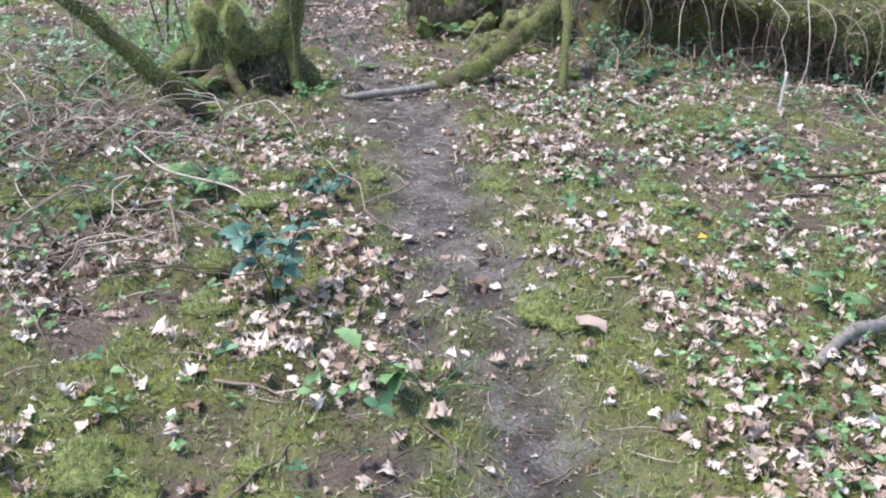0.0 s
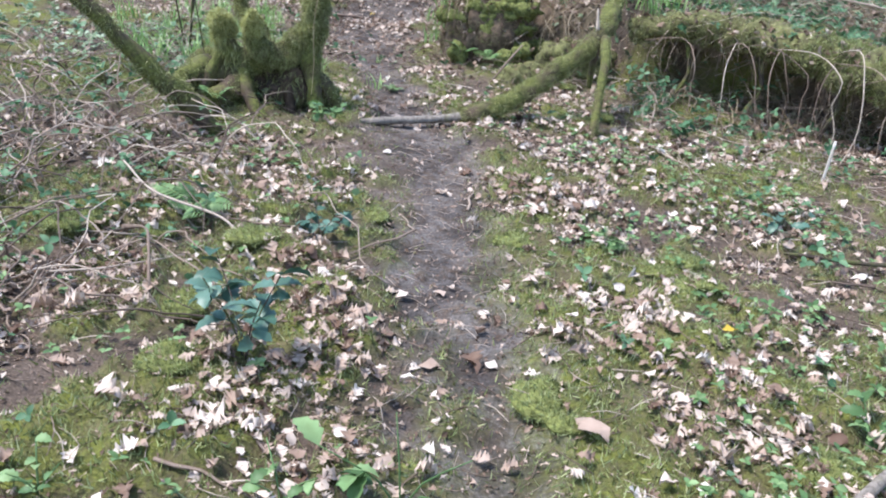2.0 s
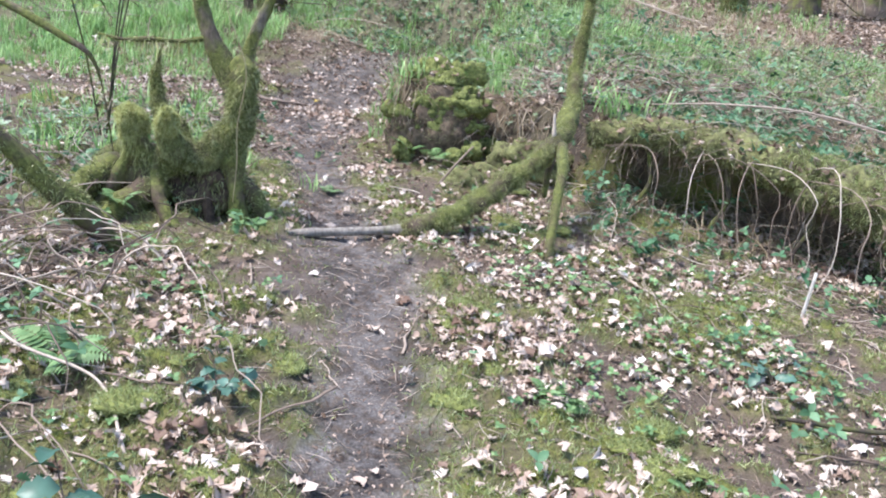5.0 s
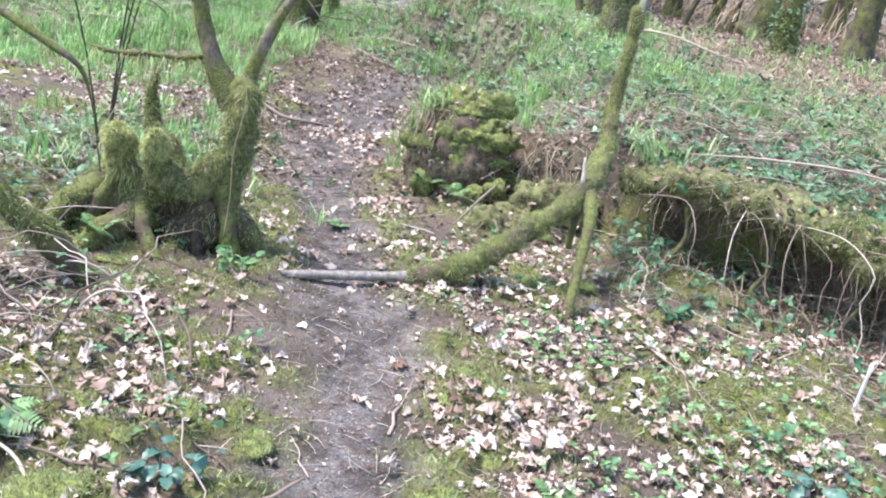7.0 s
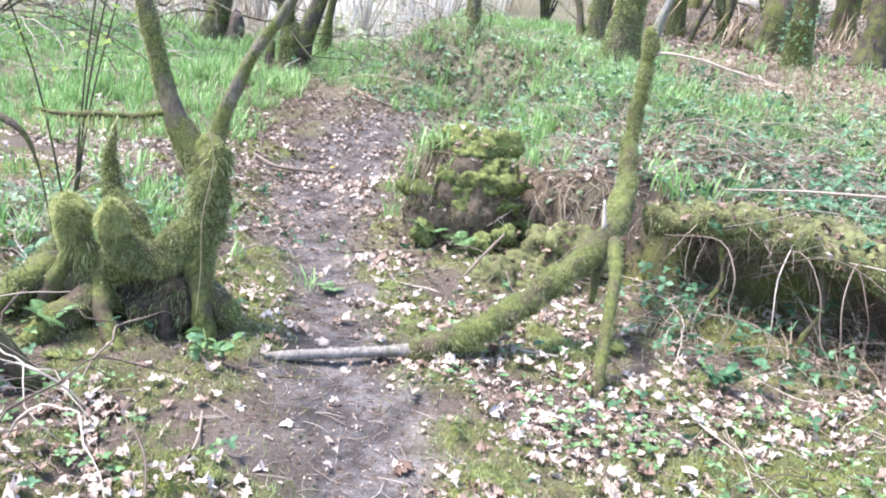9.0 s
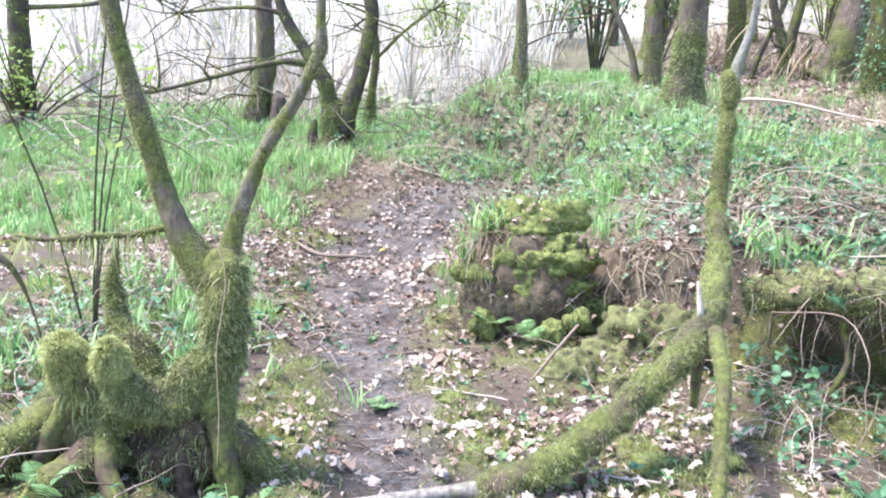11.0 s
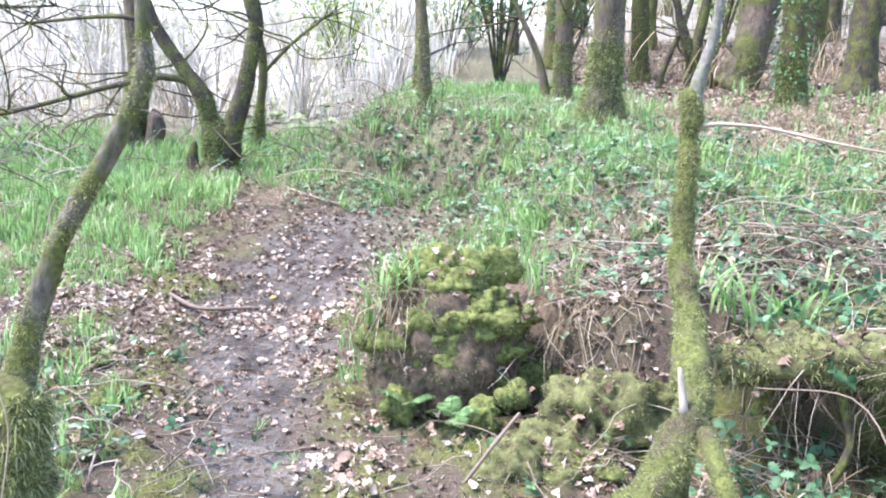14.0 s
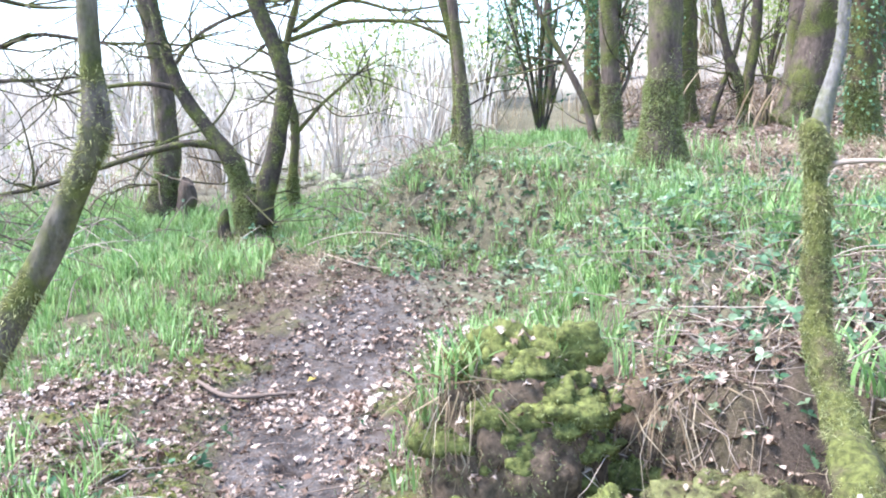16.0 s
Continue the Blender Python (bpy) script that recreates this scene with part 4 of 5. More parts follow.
big = [[(0.45, 9.26, rooted(0.45, 9.26), 0.23), (0.46, 9.25, 1.06, 0.2), (0.475, 9.25, 1.35, 0.155), (0.49, 9.25, 1.72, 0.132), (0.51, 9.25, 2.4, 0.126), (0.53, 9.25, 4.0, 0.115)]]
tree("large_tree", "large straight tree with a mossy foot", big, TRUNK_BARK, 9000, 140)
t4 = [[(0.24, 11.0, rooted(0.24, 11), 0.13), (0.235, 11.0, 1.3, 0.1), (0.22, 11.0, 1.78, 0.095), (0.2, 11.0, 2.6, 0.09), (0.15, 11.0, 4.0, 0.07)],
      [(0.1, 11.0, rooted(0.1, 11), 0.06), (0.05, 11.0, 1.3, 0.05), (-0.02, 11.0, 1.6, 0.035), (-0.21, 11.0, 2.01, 0.03), (-0.42, 11.0, 2.44, 0.022), (-0.6, 11, 3.0, 0.012)],
      [(0.2, 11, 1.5, 0.02), (0.4, 11, 1.9, 0.016), (0.3, 11, 2.4, 0.01)]]
t4o = tree("slim_tree", "dark slim tree with a thin mossy side stem", t4, TRUNK_BARK, 2500, 150)
twigs_on(t4o, t4, DARK_BARK, 26, 151, 1.1)
fk = [[(2.2, 14.0, rooted(2.2, 14), 0.17), (2.12, 14.0, 1.35, 0.11), (2.08, 14.0, 1.7, 0.07), (1.98, 14.0, 2.0, 0.06), (1.87, 14.0, 2.34, 0.055), (1.75, 14.0, 2.95, 0.05), (1.6, 14, 4, 0.03)], [(2.1, 14.0, 1.6, 0.085), (2.16, 14.0, 1.95, 0.075), (2.22, 14.0, 2.33, 0.07), (2.26, 14.0, 2.95, 0.06), (2.3, 14, 4.2, 0.04)], [(1.6, 14, 1.0, 0.05), (1.75, 14, 1.6, 0.04), (2.0, 14, 2.3, 0.035), (2.1, 14, 2.9, 0.02)], [(2.3, 14, 1.2, 0.06), (2.38, 14, 1.5, 0.05), (2.42, 14, 1.85, 0.03)]]
fko = tree("forked_tree", "small forked tree with dark bark", fk, DARK_BARK, 1500, 160)
twigs_on(fko, fk[:2], DARK_BARK, 14, 161, 1.0)
b2 = [[(2.62, 14.0, rooted(2.62, 14), 0.36), (2.74, 14.0, 1.4, 0.26), (2.86, 14.0, 1.8, 0.23), (3.03, 14.0, 2.85, 0.22), (3.15, 14, 4.4, 0.2)], [(2.35, 14, 1.05, 0.12), (2.6, 14, 1.35, 0.13), (2.75, 14, 1.7, 0.1)]]
tree("large_tree", "large leaning tree with a flared mossy foot", b2, TRUNK_BARK, 6000, 170)
b3 = [[(2.53, 11.0, rooted(2.53, 11), 0.22), (2.52, 11.0, 1.2, 0.16), (2.5, 11.0, 1.68, 0.13), (2.48, 11.0, 2.5, 0.12), (2.46, 11, 4.2, 0.1)]]
b3o = tree("ivied_tree", "mossy tree with ivy on its trunk", b3, MOSSY_BARK, 6000, 180)
b4 = [[(1.56, 15.0, rooted(1.56, 15), 0.22), (1.54, 15.0, 1.59, 0.14), (1.51, 15.0, 2.3, 0.13), (1.49, 15.0, 3.1, 0.12), (1.45, 15, 4.6, 0.1)]]
tree("mossy_tree", "mossy trunk behind the large tree", b4, MOSSY_BARK, 2000, 190)

# The wood beyond: more bare trees.
far_rng = np.random.default_rng(33)
for k, (x, y, r) in enumerate([(0.3, 17, 0.14), (-0.4, 19, 0.1), (1.0, 21, 0.16), (2.2, 19, 0.14), (3.4, 16.5, 0.2), (4.1, 13.5, 0.2), (4.6, 17, 0.22), (5.4, 14.5, 0.24), (5.9, 20, 0.18), (3.2, 23, 0.17), (6.8, 17, 0.2), (7.6, 22, 0.2), (1.7, 26, 0.16), (4.8, 27, 0.2), (-1.2, 24, 0.1), (8.8, 19, 0.2), (6.6, 12.2, 0.18), (5.0, 10.6, 0.16)]):
    zb = rooted(x, y)
    lx = far_rng.normal(0, 0.12)
    st = [[(x, y, zb, r * 1.5), (x + 0.02, y, zb + 0.5, r), (x + lx * 0.5, y, zb + 1.6, r * 0.85), (x + lx, y, zb + 3.2, r * 0.75), (x + lx * 1.3, y, zb + 6.5, r * 0.5)]]
    st.append([(x + lx * 0.4, y, zb + 1.5, r * 0.3), (x + lx * 0.4 + far_rng.normal(0, 0.6), y, zb + 2.6, r * 0.25), (x + far_rng.normal(0, 0.9), y, zb + 4.2, r * 0.12)])
    o = tree("woodland_tree", "mossy bare tree in the wood beyond", st, (MOSSY_BARK, TRUNK_BARK, DARK_BARK)[k % 3], 0, 200 + 7 * k)
    tagged(o, group="trees of the wood beyond")
    twigs_on(o, st, DARK_BARK, 9, 400 + k, 1.3)

def on_ground(x, y, lift=0.0):
    return np.stack([x, y, land(x, y) + lift], 1)


def stuff(name, vf, mat, label, category, soft=True):
    return tagged(piece(name, vf, mat, None, "", soft), label, category, kind="stuff")


def scatter_area(n, x0, x1, y0, y1, chance, seed):
    g = np.random.default_rng(seed)
    x, y = g.uniform(x0, x1, n), g.uniform(y0, y1, n)
    keep = g.random(n) < chance(x, y)
    return x[keep], y[keep]


# ---- dead leaves ----
def leaf_chance(x, y):
    gap = trail_gap(x, y)
    drift = smooth(0.44, 0.6, flat_noise(x, y, 2.4, 31)) * 0.8 + 0.1
    shy = 0.12 + 0.43 * smooth(5.8, 7.0, y) + (0.8 - 0.35 * smooth(5.8, 7.0, y)) * smooth(0.08, 0.5, gap + 0.3 * (flat_noise(x, y, 3, 32) - 0.5))
    beyond = np.where(y > 4.6, np.where(x < -0.6, 1.25, 0.45), 1.0) * (1 - 0.8 * smooth(7.5, 8.6, y))
    left = 1 - 0.8 * smooth(-2.3, -2.9, x) * smooth(7.2, 8.2, y)
    tangle = 1 - 0.62 * smooth(-1.15, -1.6, x) * smooth(2.3, 2.9, y) * (1 - smooth(5.5, 7.0, y))
    return np.clip(drift * shy * beyond * left * tangle, 0, 1)


lx, ly = scatter_area(105000, -6.5, 4.6, -3.2, 9.2, lambda x, y: leaf_chance(x, y) * smooth(-6.5, -4.0, x) * (1 - smooth(2.6, 4.6, x)) * smooth(-3.2, -1.0, y), 71)
g = np.random.default_rng(72)
n = len(lx)
lsize = g.uniform(0.022, 0.058, n) * np.where(g.random(n) < 0.16, 1.35, 1.0)
lplace = on_ground(lx, ly, 0.006 + 0.014 * g.random(n))
lyaw, lpitch, lroll = g.uniform(0, 6.283, n), g.normal(0, 0.3, n), g.normal(0, 0.35, n)
near_path = np.nonzero((np.abs(trail_gap(lx, ly)) < 0.75) & (ly > -0.2) & (ly < 4.0) & (lsize > 0.05))[0][:280]
rest = np.setdiff1d(np.arange(n), near_path)
stuff("leaf_litter", strew(DEAD, lplace[rest], lyaw[rest], lpitch[rest], lroll[rest], lsize[rest]), DEAD_LEAF, "pale brown dead leaves strewn over the woodland floor", "leaf litter")
dead_meshes = [tri_mesh("fallen_leaf", v, f, DEAD_LEAF) for v, f in DEAD]
for i in near_path:
    ob = new("fallen_leaf", dead_meshes[i % len(dead_meshes)])
    ob.matrix_world = Matrix.LocRotScale(lplace[i], Euler((lroll[i], lpitch[i], lyaw[i])), [lsize[i]] * 3)
    tagged(ob, "pale brown dead leaf curled on the ground", "leaf", "fallen leaves by the path")
for x, y, s, a, k, mat, word in [(0.02, 2.5, 0.13, 0.6, 4, DEAD_LEAF, "large pale dead leaf lying on the path"), (0.0, 1.25, 0.085, 2.2, 0, DEAD_LEAF, "white curled dead leaf on the path"), (-0.29, 2.96, 0.085, 1.0, 4, DEAD_LEAF, "pinkish dead leaf on the path"), (0.36, 0.93, 0.1, 2.6, 3, DEAD_LEAF, "brown folded leaf with its stalk up"), (0.72, 1.57, 0.05, 0.3, 3, YELLOW_LEAF, "small yellow leaf among dead leaves"), (-1.78, 7.29, 0.06, 0.9, 3, YELLOW_LEAF, "small yellow leaf on the path"), (-0.6, 4.29, 0.11, 0.2, 4, DEAD_LEAF, "pale lobed leaf lying on the path"), (-0.17, 1.23, 0.07, 0.1, 3, DEAD_LEAF, "smooth pale leaf on the path")]:
    v, f = DEAD[k]
    ob = new("fallen_leaf", tri_mesh("fallen_leaf", v, f, mat))
    ob.matrix_world = Matrix.LocRotScale(on_ground(np.array([x]), np.array([y]), 0.012)[0], Euler((0.1, -0.12, a)), [s] * 3)
    tagged(ob, word, "leaf", "fallen leaves by the path")

cx, cy = scatter_area(120000, -2.9, 2.7, -1.3, 9.6, lambda x, y: np.clip(0.7 + 0.3 * smooth(0.4, 0.1, trail_gap(x, y)) - 0.3 * smooth(7.5, 9.5, y), 0, 1), 73)
n = len(cx)
stuff("leaf_crumbs", strew(CRUMBS, on_ground(cx, cy, 0.003), g.uniform(0, 6.283, n), g.normal(0, 0.3, n), g.normal(0, 0.3, n), g.uniform(0.005, 0.019, n)), LITTER, "broken bits of leaf and bark on the soil", "leaf litter")
ppx, ppy = scatter_area(30000, 0.5, 8.5, 7.8, 20.0, lambda x, y: np.full(x.shape, 0.7), 74)
n = len(ppx)
stuff("leaf_litter", strew(DEAD[3:5], on_ground(ppx, ppy, 0.02), g.uniform(0, 6.283, n), g.normal(0, 0.3, n), g.normal(0, 0.3, n), g.uniform(0.035, 0.08, n)), TORN_LEAF, "dead leaves under the far trees", "leaf litter")

ux, uy = scatter_area(90000, -3.6, 3.2, -1.6, 7.0, lambda x, y: np.clip(leaf_chance(x, y) * 1.2, 0, 1), 86)
n = len(ux)
stuff("leaf_crumbs", strew(CRUMBS, on_ground(ux, uy, 0.012), g.uniform(0, 6.283, n), g.normal(0, 0.5, n), g.normal(0, 0.5, n), g.uniform(0.01, 0.03, n)), TORN_LEAF, "torn bleached bits of dead leaf", "leaf litter")
wx, wy = scatter_area(16000, -3.2, 1.0, 4.6, 10.2, lambda x, y: np.clip(0.35 + 0.65 * smooth(0.4, 0.6, flat_noise(x, y, 2.0, 87)), 0, 1) * smooth(4.6, 6.0, y) * (0.35 + 0.65 * smooth(-0.1, 0.25, trail_gap(x, y) + 0.25 * smooth(7.0, 8.0, y))), 87)
n = len(wx)
stuff("leaf_litter", strew(DEAD, on_ground(wx, wy, 0.008), g.uniform(0, 6.283, n), g.normal(0, 0.4, n), g.normal(0, 0.4, n), g.uniform(0.014, 0.045, n)), LITTER, "brown trodden leaves on the rising path and bank", "leaf litter")

hlx, hly = scatter_area(1100, 0.0, 1.3, 5.4, 6.4, lambda x, y: np.full(x.shape, 0.8), 85)
n = len(hlx)
stuff("leaf_litter", strew(DEAD, on_ground(hlx, hly, 0.01), g.uniform(0, 6.283, n), g.normal(0, 0.6, n), g.normal(0, 0.6, n), g.uniform(0.02, 0.06, n)), TORN_LEAF, "brown leaves drifted behind the stump", "leaf litter")
qx, qy = scatter_area(16000, -2.9, 2.7, -1.3, 9.0, lambda x, y: np.full(x.shape, 0.85), 84)
n = len(qx)
STALK = [tube([(0, 0, 0, 0.014), (0.4, 0.05, 0.06, 0.014), (1, -0.04, 0.02, 0.008)], 3, 0.5, 0), tube([(0, 0, 0, 0.014), (0.5, -0.12, 0.03, 0.014), (0.9, -0.06, 0.08, 0.008)], 3, 0.5, 0)]
stuff("leaf_stalks", strew(STALK, on_ground(qx, qy, 0.006), g.uniform(0, 6.283, n), g.normal(0, 0.15, n), g.normal(0, 0.4, n), g.uniform(0.03, 0.13, n)), STEM, "thin pale stalks and bits of twig on the ground", "leaf litter")

# ---- moss on the ground ----
mx, my = scatter_area(620000, -3.8, 3.4, -2.0, 7.6, lambda x, y: smooth(-3.8, -2.6, x) * (1 - smooth(2.3, 3.4, x)) * smooth(-2.0, -1.0, y) * np.clip(moss_at(x, y) ** 1.2 * 1.1 + 0.1 * smooth(0.0, 0.3, trail_gap(x, y)), 0, 1) * np.where(y > 4.5, 0.4, 1.0), 75)
n = len(mx)
SHOOT = [(np.array([(-0.09, 0, -0.1), (0.09, 0, -0.1), (0.1, 0.1, 1.0)]), np.array([(0, 1, 2)]))]
stuff("ground_moss", strew(SHOOT, on_ground(mx, my), g.uniform(0, 6.283, n), g.normal(0, 0.6, n), g.normal(0, 0.6, n), g.uniform(0.012, 0.036, n)), GROUND_MOSS, "yellow-green moss spread over the ground", "moss")
tufts = []
tx, ty = scatter_area(1400, -2.7, 2.4, -1.2, 6.5, lambda x, y: smooth(0.4, 0.9, moss_at(x, y)), 76)
for k, (x, y) in enumerate(zip(tx[:150], ty[:150])):
    s = g.uniform(0.025, 0.085)
    tufts.append(blob((x, y, float(land(np.array([x]), np.array([y]))[0])), (s, s * g.uniform(0.6, 1.3), s * 0.24), 0.5, 16, 9, k))
tuft_mesh = join(tufts)
stuff("moss_cushions", tuft_mesh, MOSS_BED, "low rounded cushions of moss", "moss")
stuff("moss_cushions", fur(tuft_mesh, 95000, 0.021, 0.004, 0.0, 0.6, 77), GROUND_MOSS, "shoots of low moss cushions", "moss")

# ---- small green herbs ----
HERBS = [sprig_shape(3, 1, 1.0, 0.55), sprig_shape(4, 2, 0.8, 0.5), sprig_shape(3, 3, 1.2, 0.65), sprig_shape(5, 4, 0.6, 0.6)]


def herb_chance(x, y):
    right = smooth(0.45, 0.6, flat_noise(x, y, 1.7, 41)) * smooth(0.25, 0.7, x + 0.25 * y - 0.2)
    left = smooth(0.52, 0.64, flat_noise(x, y, 2.0, 42)) * smooth(-0.35, -0.7, x + 0.2 * y)
    return np.clip(0.9 * right + 0.8 * left + 0.03, 0, 1) * smooth(0.2, 0.5, trail_gap(x, y)) * (1 - smooth(3.2, 4.5, y) * 0.75)


hx, hy = scatter_area(15000, -3.4, 3.4, -2.0, 6.0, herb_chance, 78)
n = len(hx)
stuff("ground_herbs", strew(HERBS, on_ground(hx, hy), g.uniform(0, 6.283, n), g.normal(0, 0.2, n), g.normal(0, 0.2, n), g.uniform(0.022, 0.05, n)), HERB, "small bright green herbs among the moss", "herb")
ix, iy = scatter_area(2600, -2.7, 2.6, -1.3, 4.6, lambda x, y: np.clip(smooth(0.55, 0.66, flat_noise(x, y, 1.4, 43)) + 0.05, 0, 1) * smooth(0.25, 0.5, trail_gap(x, y)), 79)
n = len(ix)
stuff("ground_ivy", strew(HERBS[:3], on_ground(ix, iy), g.uniform(0, 6.283, n), g.normal(0, 0.3, n), g.normal(0, 0.3, n), g.uniform(0.04, 0.075, n)), BRAMBLE_LEAF, "dark green creeping leaves on the ground", "ivy")

def bank_chance(x, y):
    bank = smooth(-0.7, 0.1, x + 0.3 * (y - 6.6)) * smooth(5.2, 5.8, y) * (1 - smooth(7.8, 8.8, y) * smooth(0.5, 1.1, x)) * (0.35 + 0.65 * smooth(0.42, 0.58, flat_noise(x, y, 1.5, 45)))
    mound = smooth(-2.4, -2.0, x) * smooth(8.9, 9.3, y) * 0.7 * (1 - smooth(0.4, 0.8, x))
    behind = smooth(-1.5, -1.9, x) * smooth(3.9, 4.4, y) * (1 - smooth(4.9, 5.5, y)) * 0.6
    return np.clip(np.maximum(np.maximum(bank * (y < 9.6), mound), behind), 0, 1) * (1 - smooth(10.6, 11.4, y))


kx, ky = scatter_area(15000, -4.0, 4.2, 3.9, 11.2, bank_chance, 90)
n = len(kx)
stuff("bank_herbs", strew(HERBS, on_ground(kx, ky), g.uniform(0, 6.283, n), g.normal(0, 0.3, n), g.normal(0, 0.3, n), g.uniform(0.035, 0.085, n)), BANK_LEAF, "grey-green herbs and seedlings on the bank", "herb")

# ---- bluebells and grass ----
CLUMPS = [clump_shape(11, 5, (0.1, 0.7), 0.028), clump_shape(14, 6, (0.15, 0.9), 0.026), clump_shape(9, 7, (0.1, 0.6), 0.03), clump_shape(16, 8, (0.2, 1.0), 0.026, 0.16)]


def bell_chance(x, y):
    left = smooth(-2.45, -2.9, x + 0.35 * (flat_noise(x, y, 1.5, 51) - 0.5) ) * smooth(6.9, 7.8, y + 0.9 * (flat_noise(x, y, 1.2, 52) - 0.5) + 0.6 * np.clip(-3.1 - x, 0, 3)) * (1 - smooth(11.5, 14, y))
    mound = smooth(9.2, 9.6, y) * (1 - smooth(12, 14, y)) * smooth(-2.9, -2.2, x) * (1 - smooth(0.2, 0.8, x)) * 0.75
    right = smooth(-0.8, -0.2, x + 0.4 * (y - 6.6)) * smooth(5.8, 6.5, y) * (1 - 0.94 * smooth(7.7, 8.6, y) * smooth(0.5, 1.0, x)) * (0.62 + 0.38 * smooth(0.42, 0.6, flat_noise(x, y, 1.8, 53)))
    behind = np.exp(-(((x + 2.3) / 0.55) ** 2) - ((y - 5.1) / 0.8) ** 2) * 0.8
    bank = smooth(-1.5, -1.1, x) * (1 - smooth(0.4, 0.9, x)) * smooth(7.6, 8.2, y) * (1 - smooth(9.6, 10.4, y)) * smooth(0.38, 0.55, flat_noise(x, y, 3.0, 55))
    mound = np.maximum(mound, bank)
    return np.clip(np.maximum(np.maximum(left, mound), np.maximum(right, behind)), 0, 1) * smooth(0.3, 0.6, trail_gap(x, y) + smooth(8.7, 9.1, y)) * (0.65 + 0.35 * smooth(0.4, 0.58, flat_noise(x, y, 1.6, 54)))


bx, by = scatter_area(17500, -7.5, 4.0, 4.0, 13.5, bell_chance, 80)
n = len(bx)
stuff("bluebell_leaves", strew(CLUMPS, on_ground(bx, by), g.uniform(0, 6.283, n), g.normal(0, 0.12, n), g.normal(0, 0.12, n), g.uniform(0.09, 0.24, n) * (0.35 + 1.4 * flat_noise(bx, by, 1.7, 56))), BLUEBELL, "lush bluebell leaves carpeting the wood", "bluebells")
blade_meshes = [tri_mesh("leaf", *blade_shape(a, w), BLUEBELL) for a, w in ((0.25, 0.035), (0.5, 0.03), (0.8, 0.036), (1.1, 0.03))]


def bluebell_clump(seed):
    g = np.random.default_rng(seed)
    ob = tagged(new("bluebell_clump"), "tuft of bright green bluebell leaves", "bluebells", "bluebell tufts near the path")
    for k in range(13):
        b = new("leaf", blade_meshes[k % 4])
        b.parent = ob
        b.matrix_local = Matrix.LocRotScale((*g.normal(0, 0.12, 2), -0.04), Euler((0, 0, g.uniform(0, 6.283))), [g.uniform(0.5, 1.0)] * 3)
    return ob


clump_things = [bluebell_clump(k) for k in range(4)]
for k, (x, y, s) in enumerate([(-1.62, 4.35, 0.22), (-1.85, 4.5, 0.25), (-1.45, 4.55, 0.2), (-1.05, 4.45, 0.16), (-2.3, 6.15, 0.2), (-2.5, 6.3, 0.24), (-2.2, 5.95, 0.16), (-1.25, 5.35, 0.09), (-1.02, 5.05, 0.08), (0.62, 5.35, 0.3), (0.75, 5.5, 0.32), (0.9, 5.25, 0.3), (0.55, 5.55, 0.3), (1.05, 5.5, 0.28), (0.8, 5.15, 0.26), (-2.0, 4.2, 0.2), (-2.25, 4.4, 0.24), (-1.95, 4.75, 0.22), (1.2, 5.3, 0.26), (0.68, 5.2, 0.28), (-0.95, 8.85, 0.24), (-1.25, 8.95, 0.22), (-0.75, 8.9, 0.24), (-1.7, 9.0, 0.2)]):
    spot = on_ground(np.array([x]), np.array([y]), -0.005)[0]
    if 0.5 < x < 1.3 and 5.0 < y < 5.6:
        spot[2] = max(spot[2], 0.56)
    m = Matrix.LocRotScale(spot, Euler((0, 0, k * 1.3)), [s] * 3)
    if k < 4:
        clump_things[k].matrix_basis = m
    else:
        ob = copy_thing(clump_things[k % 4], m)
        ob.matrix_basis = m
for k, (x, y, z, s) in enumerate([(-0.76, 5.5, 0.42, 0.36), (-0.64, 5.52, 0.52, 0.3), (-0.8, 5.55, 0.26, 0.36), (-0.5, 5.66, 0.62, 0.22), (-0.7, 5.62, 0.5, 0.3)]):
    m = Matrix.LocRotScale((x, y, z), Euler((0.0, -0.25, k * 1.7)), [s] * 3)
    ob = tagged(copy_thing(clump_things[k % 4], m), "tuft of bright green leaves growing on the mossy stump", "bluebells", "bluebell tufts near the path")
    ob.matrix_basis = m
for k, (x, y, z, s) in enumerate([(-0.72, 5.5, 0.46, 0.22), (-0.63, 5.55, 0.5, 0.2), (-0.8, 5.48, 0.36, 0.19), (-0.88, 5.55, 0.22, 0.18), (-0.32, 5.62, 0.52, 0.12), (-0.1, 5.62, 0.46, 0.17), (-0.9, 5.6, 0.06, 0.18), (-0.68, 5.65, 0.5, 0.22), (-0.86, 5.5, 0.1, 0.15), (-0.78, 5.62, 0.46, 0.2), (-0.55, 5.62, 0.54, 0.14), (-0.5, 5.8, 0.5, 0.2), (-0.3, 5.85, 0.48, 0.2), (-0.62, 5.85, 0.46, 0.22), (0.05, 5.9, 0.42, 0.2), (0.25, 5.95, 0.38, 0.22), (-0.12, 6.0, 0.42, 0.22)]):
    v, f = CLUMPS[k % 4]
    v = v @ np.array(Matrix.Rotation(k * 1.1, 3, "Z")).T * s * 1.1 + np.array((x, y - 0.02, z * 1.08 + 0.04))
    piece("grass_tuft", (v, f), BLUEBELL, stump, "fresh green leaves growing on the stump")
dx, dy = scatter_area(6500, -3.6, 3.2, 4.4, 11.0, lambda x, y: 0.5 * smooth(0.35, 0.9, trail_gap(x, y)) * np.maximum(smooth(0.2, 0.9, x), smooth(7.5, 9.2, y)), 81)
n = len(dx)
DRY = [clump_shape(7, 21, (0.5, 1.3), 0.012, 0.2), clump_shape(9, 22, (0.6, 1.5), 0.012, 0.25)]
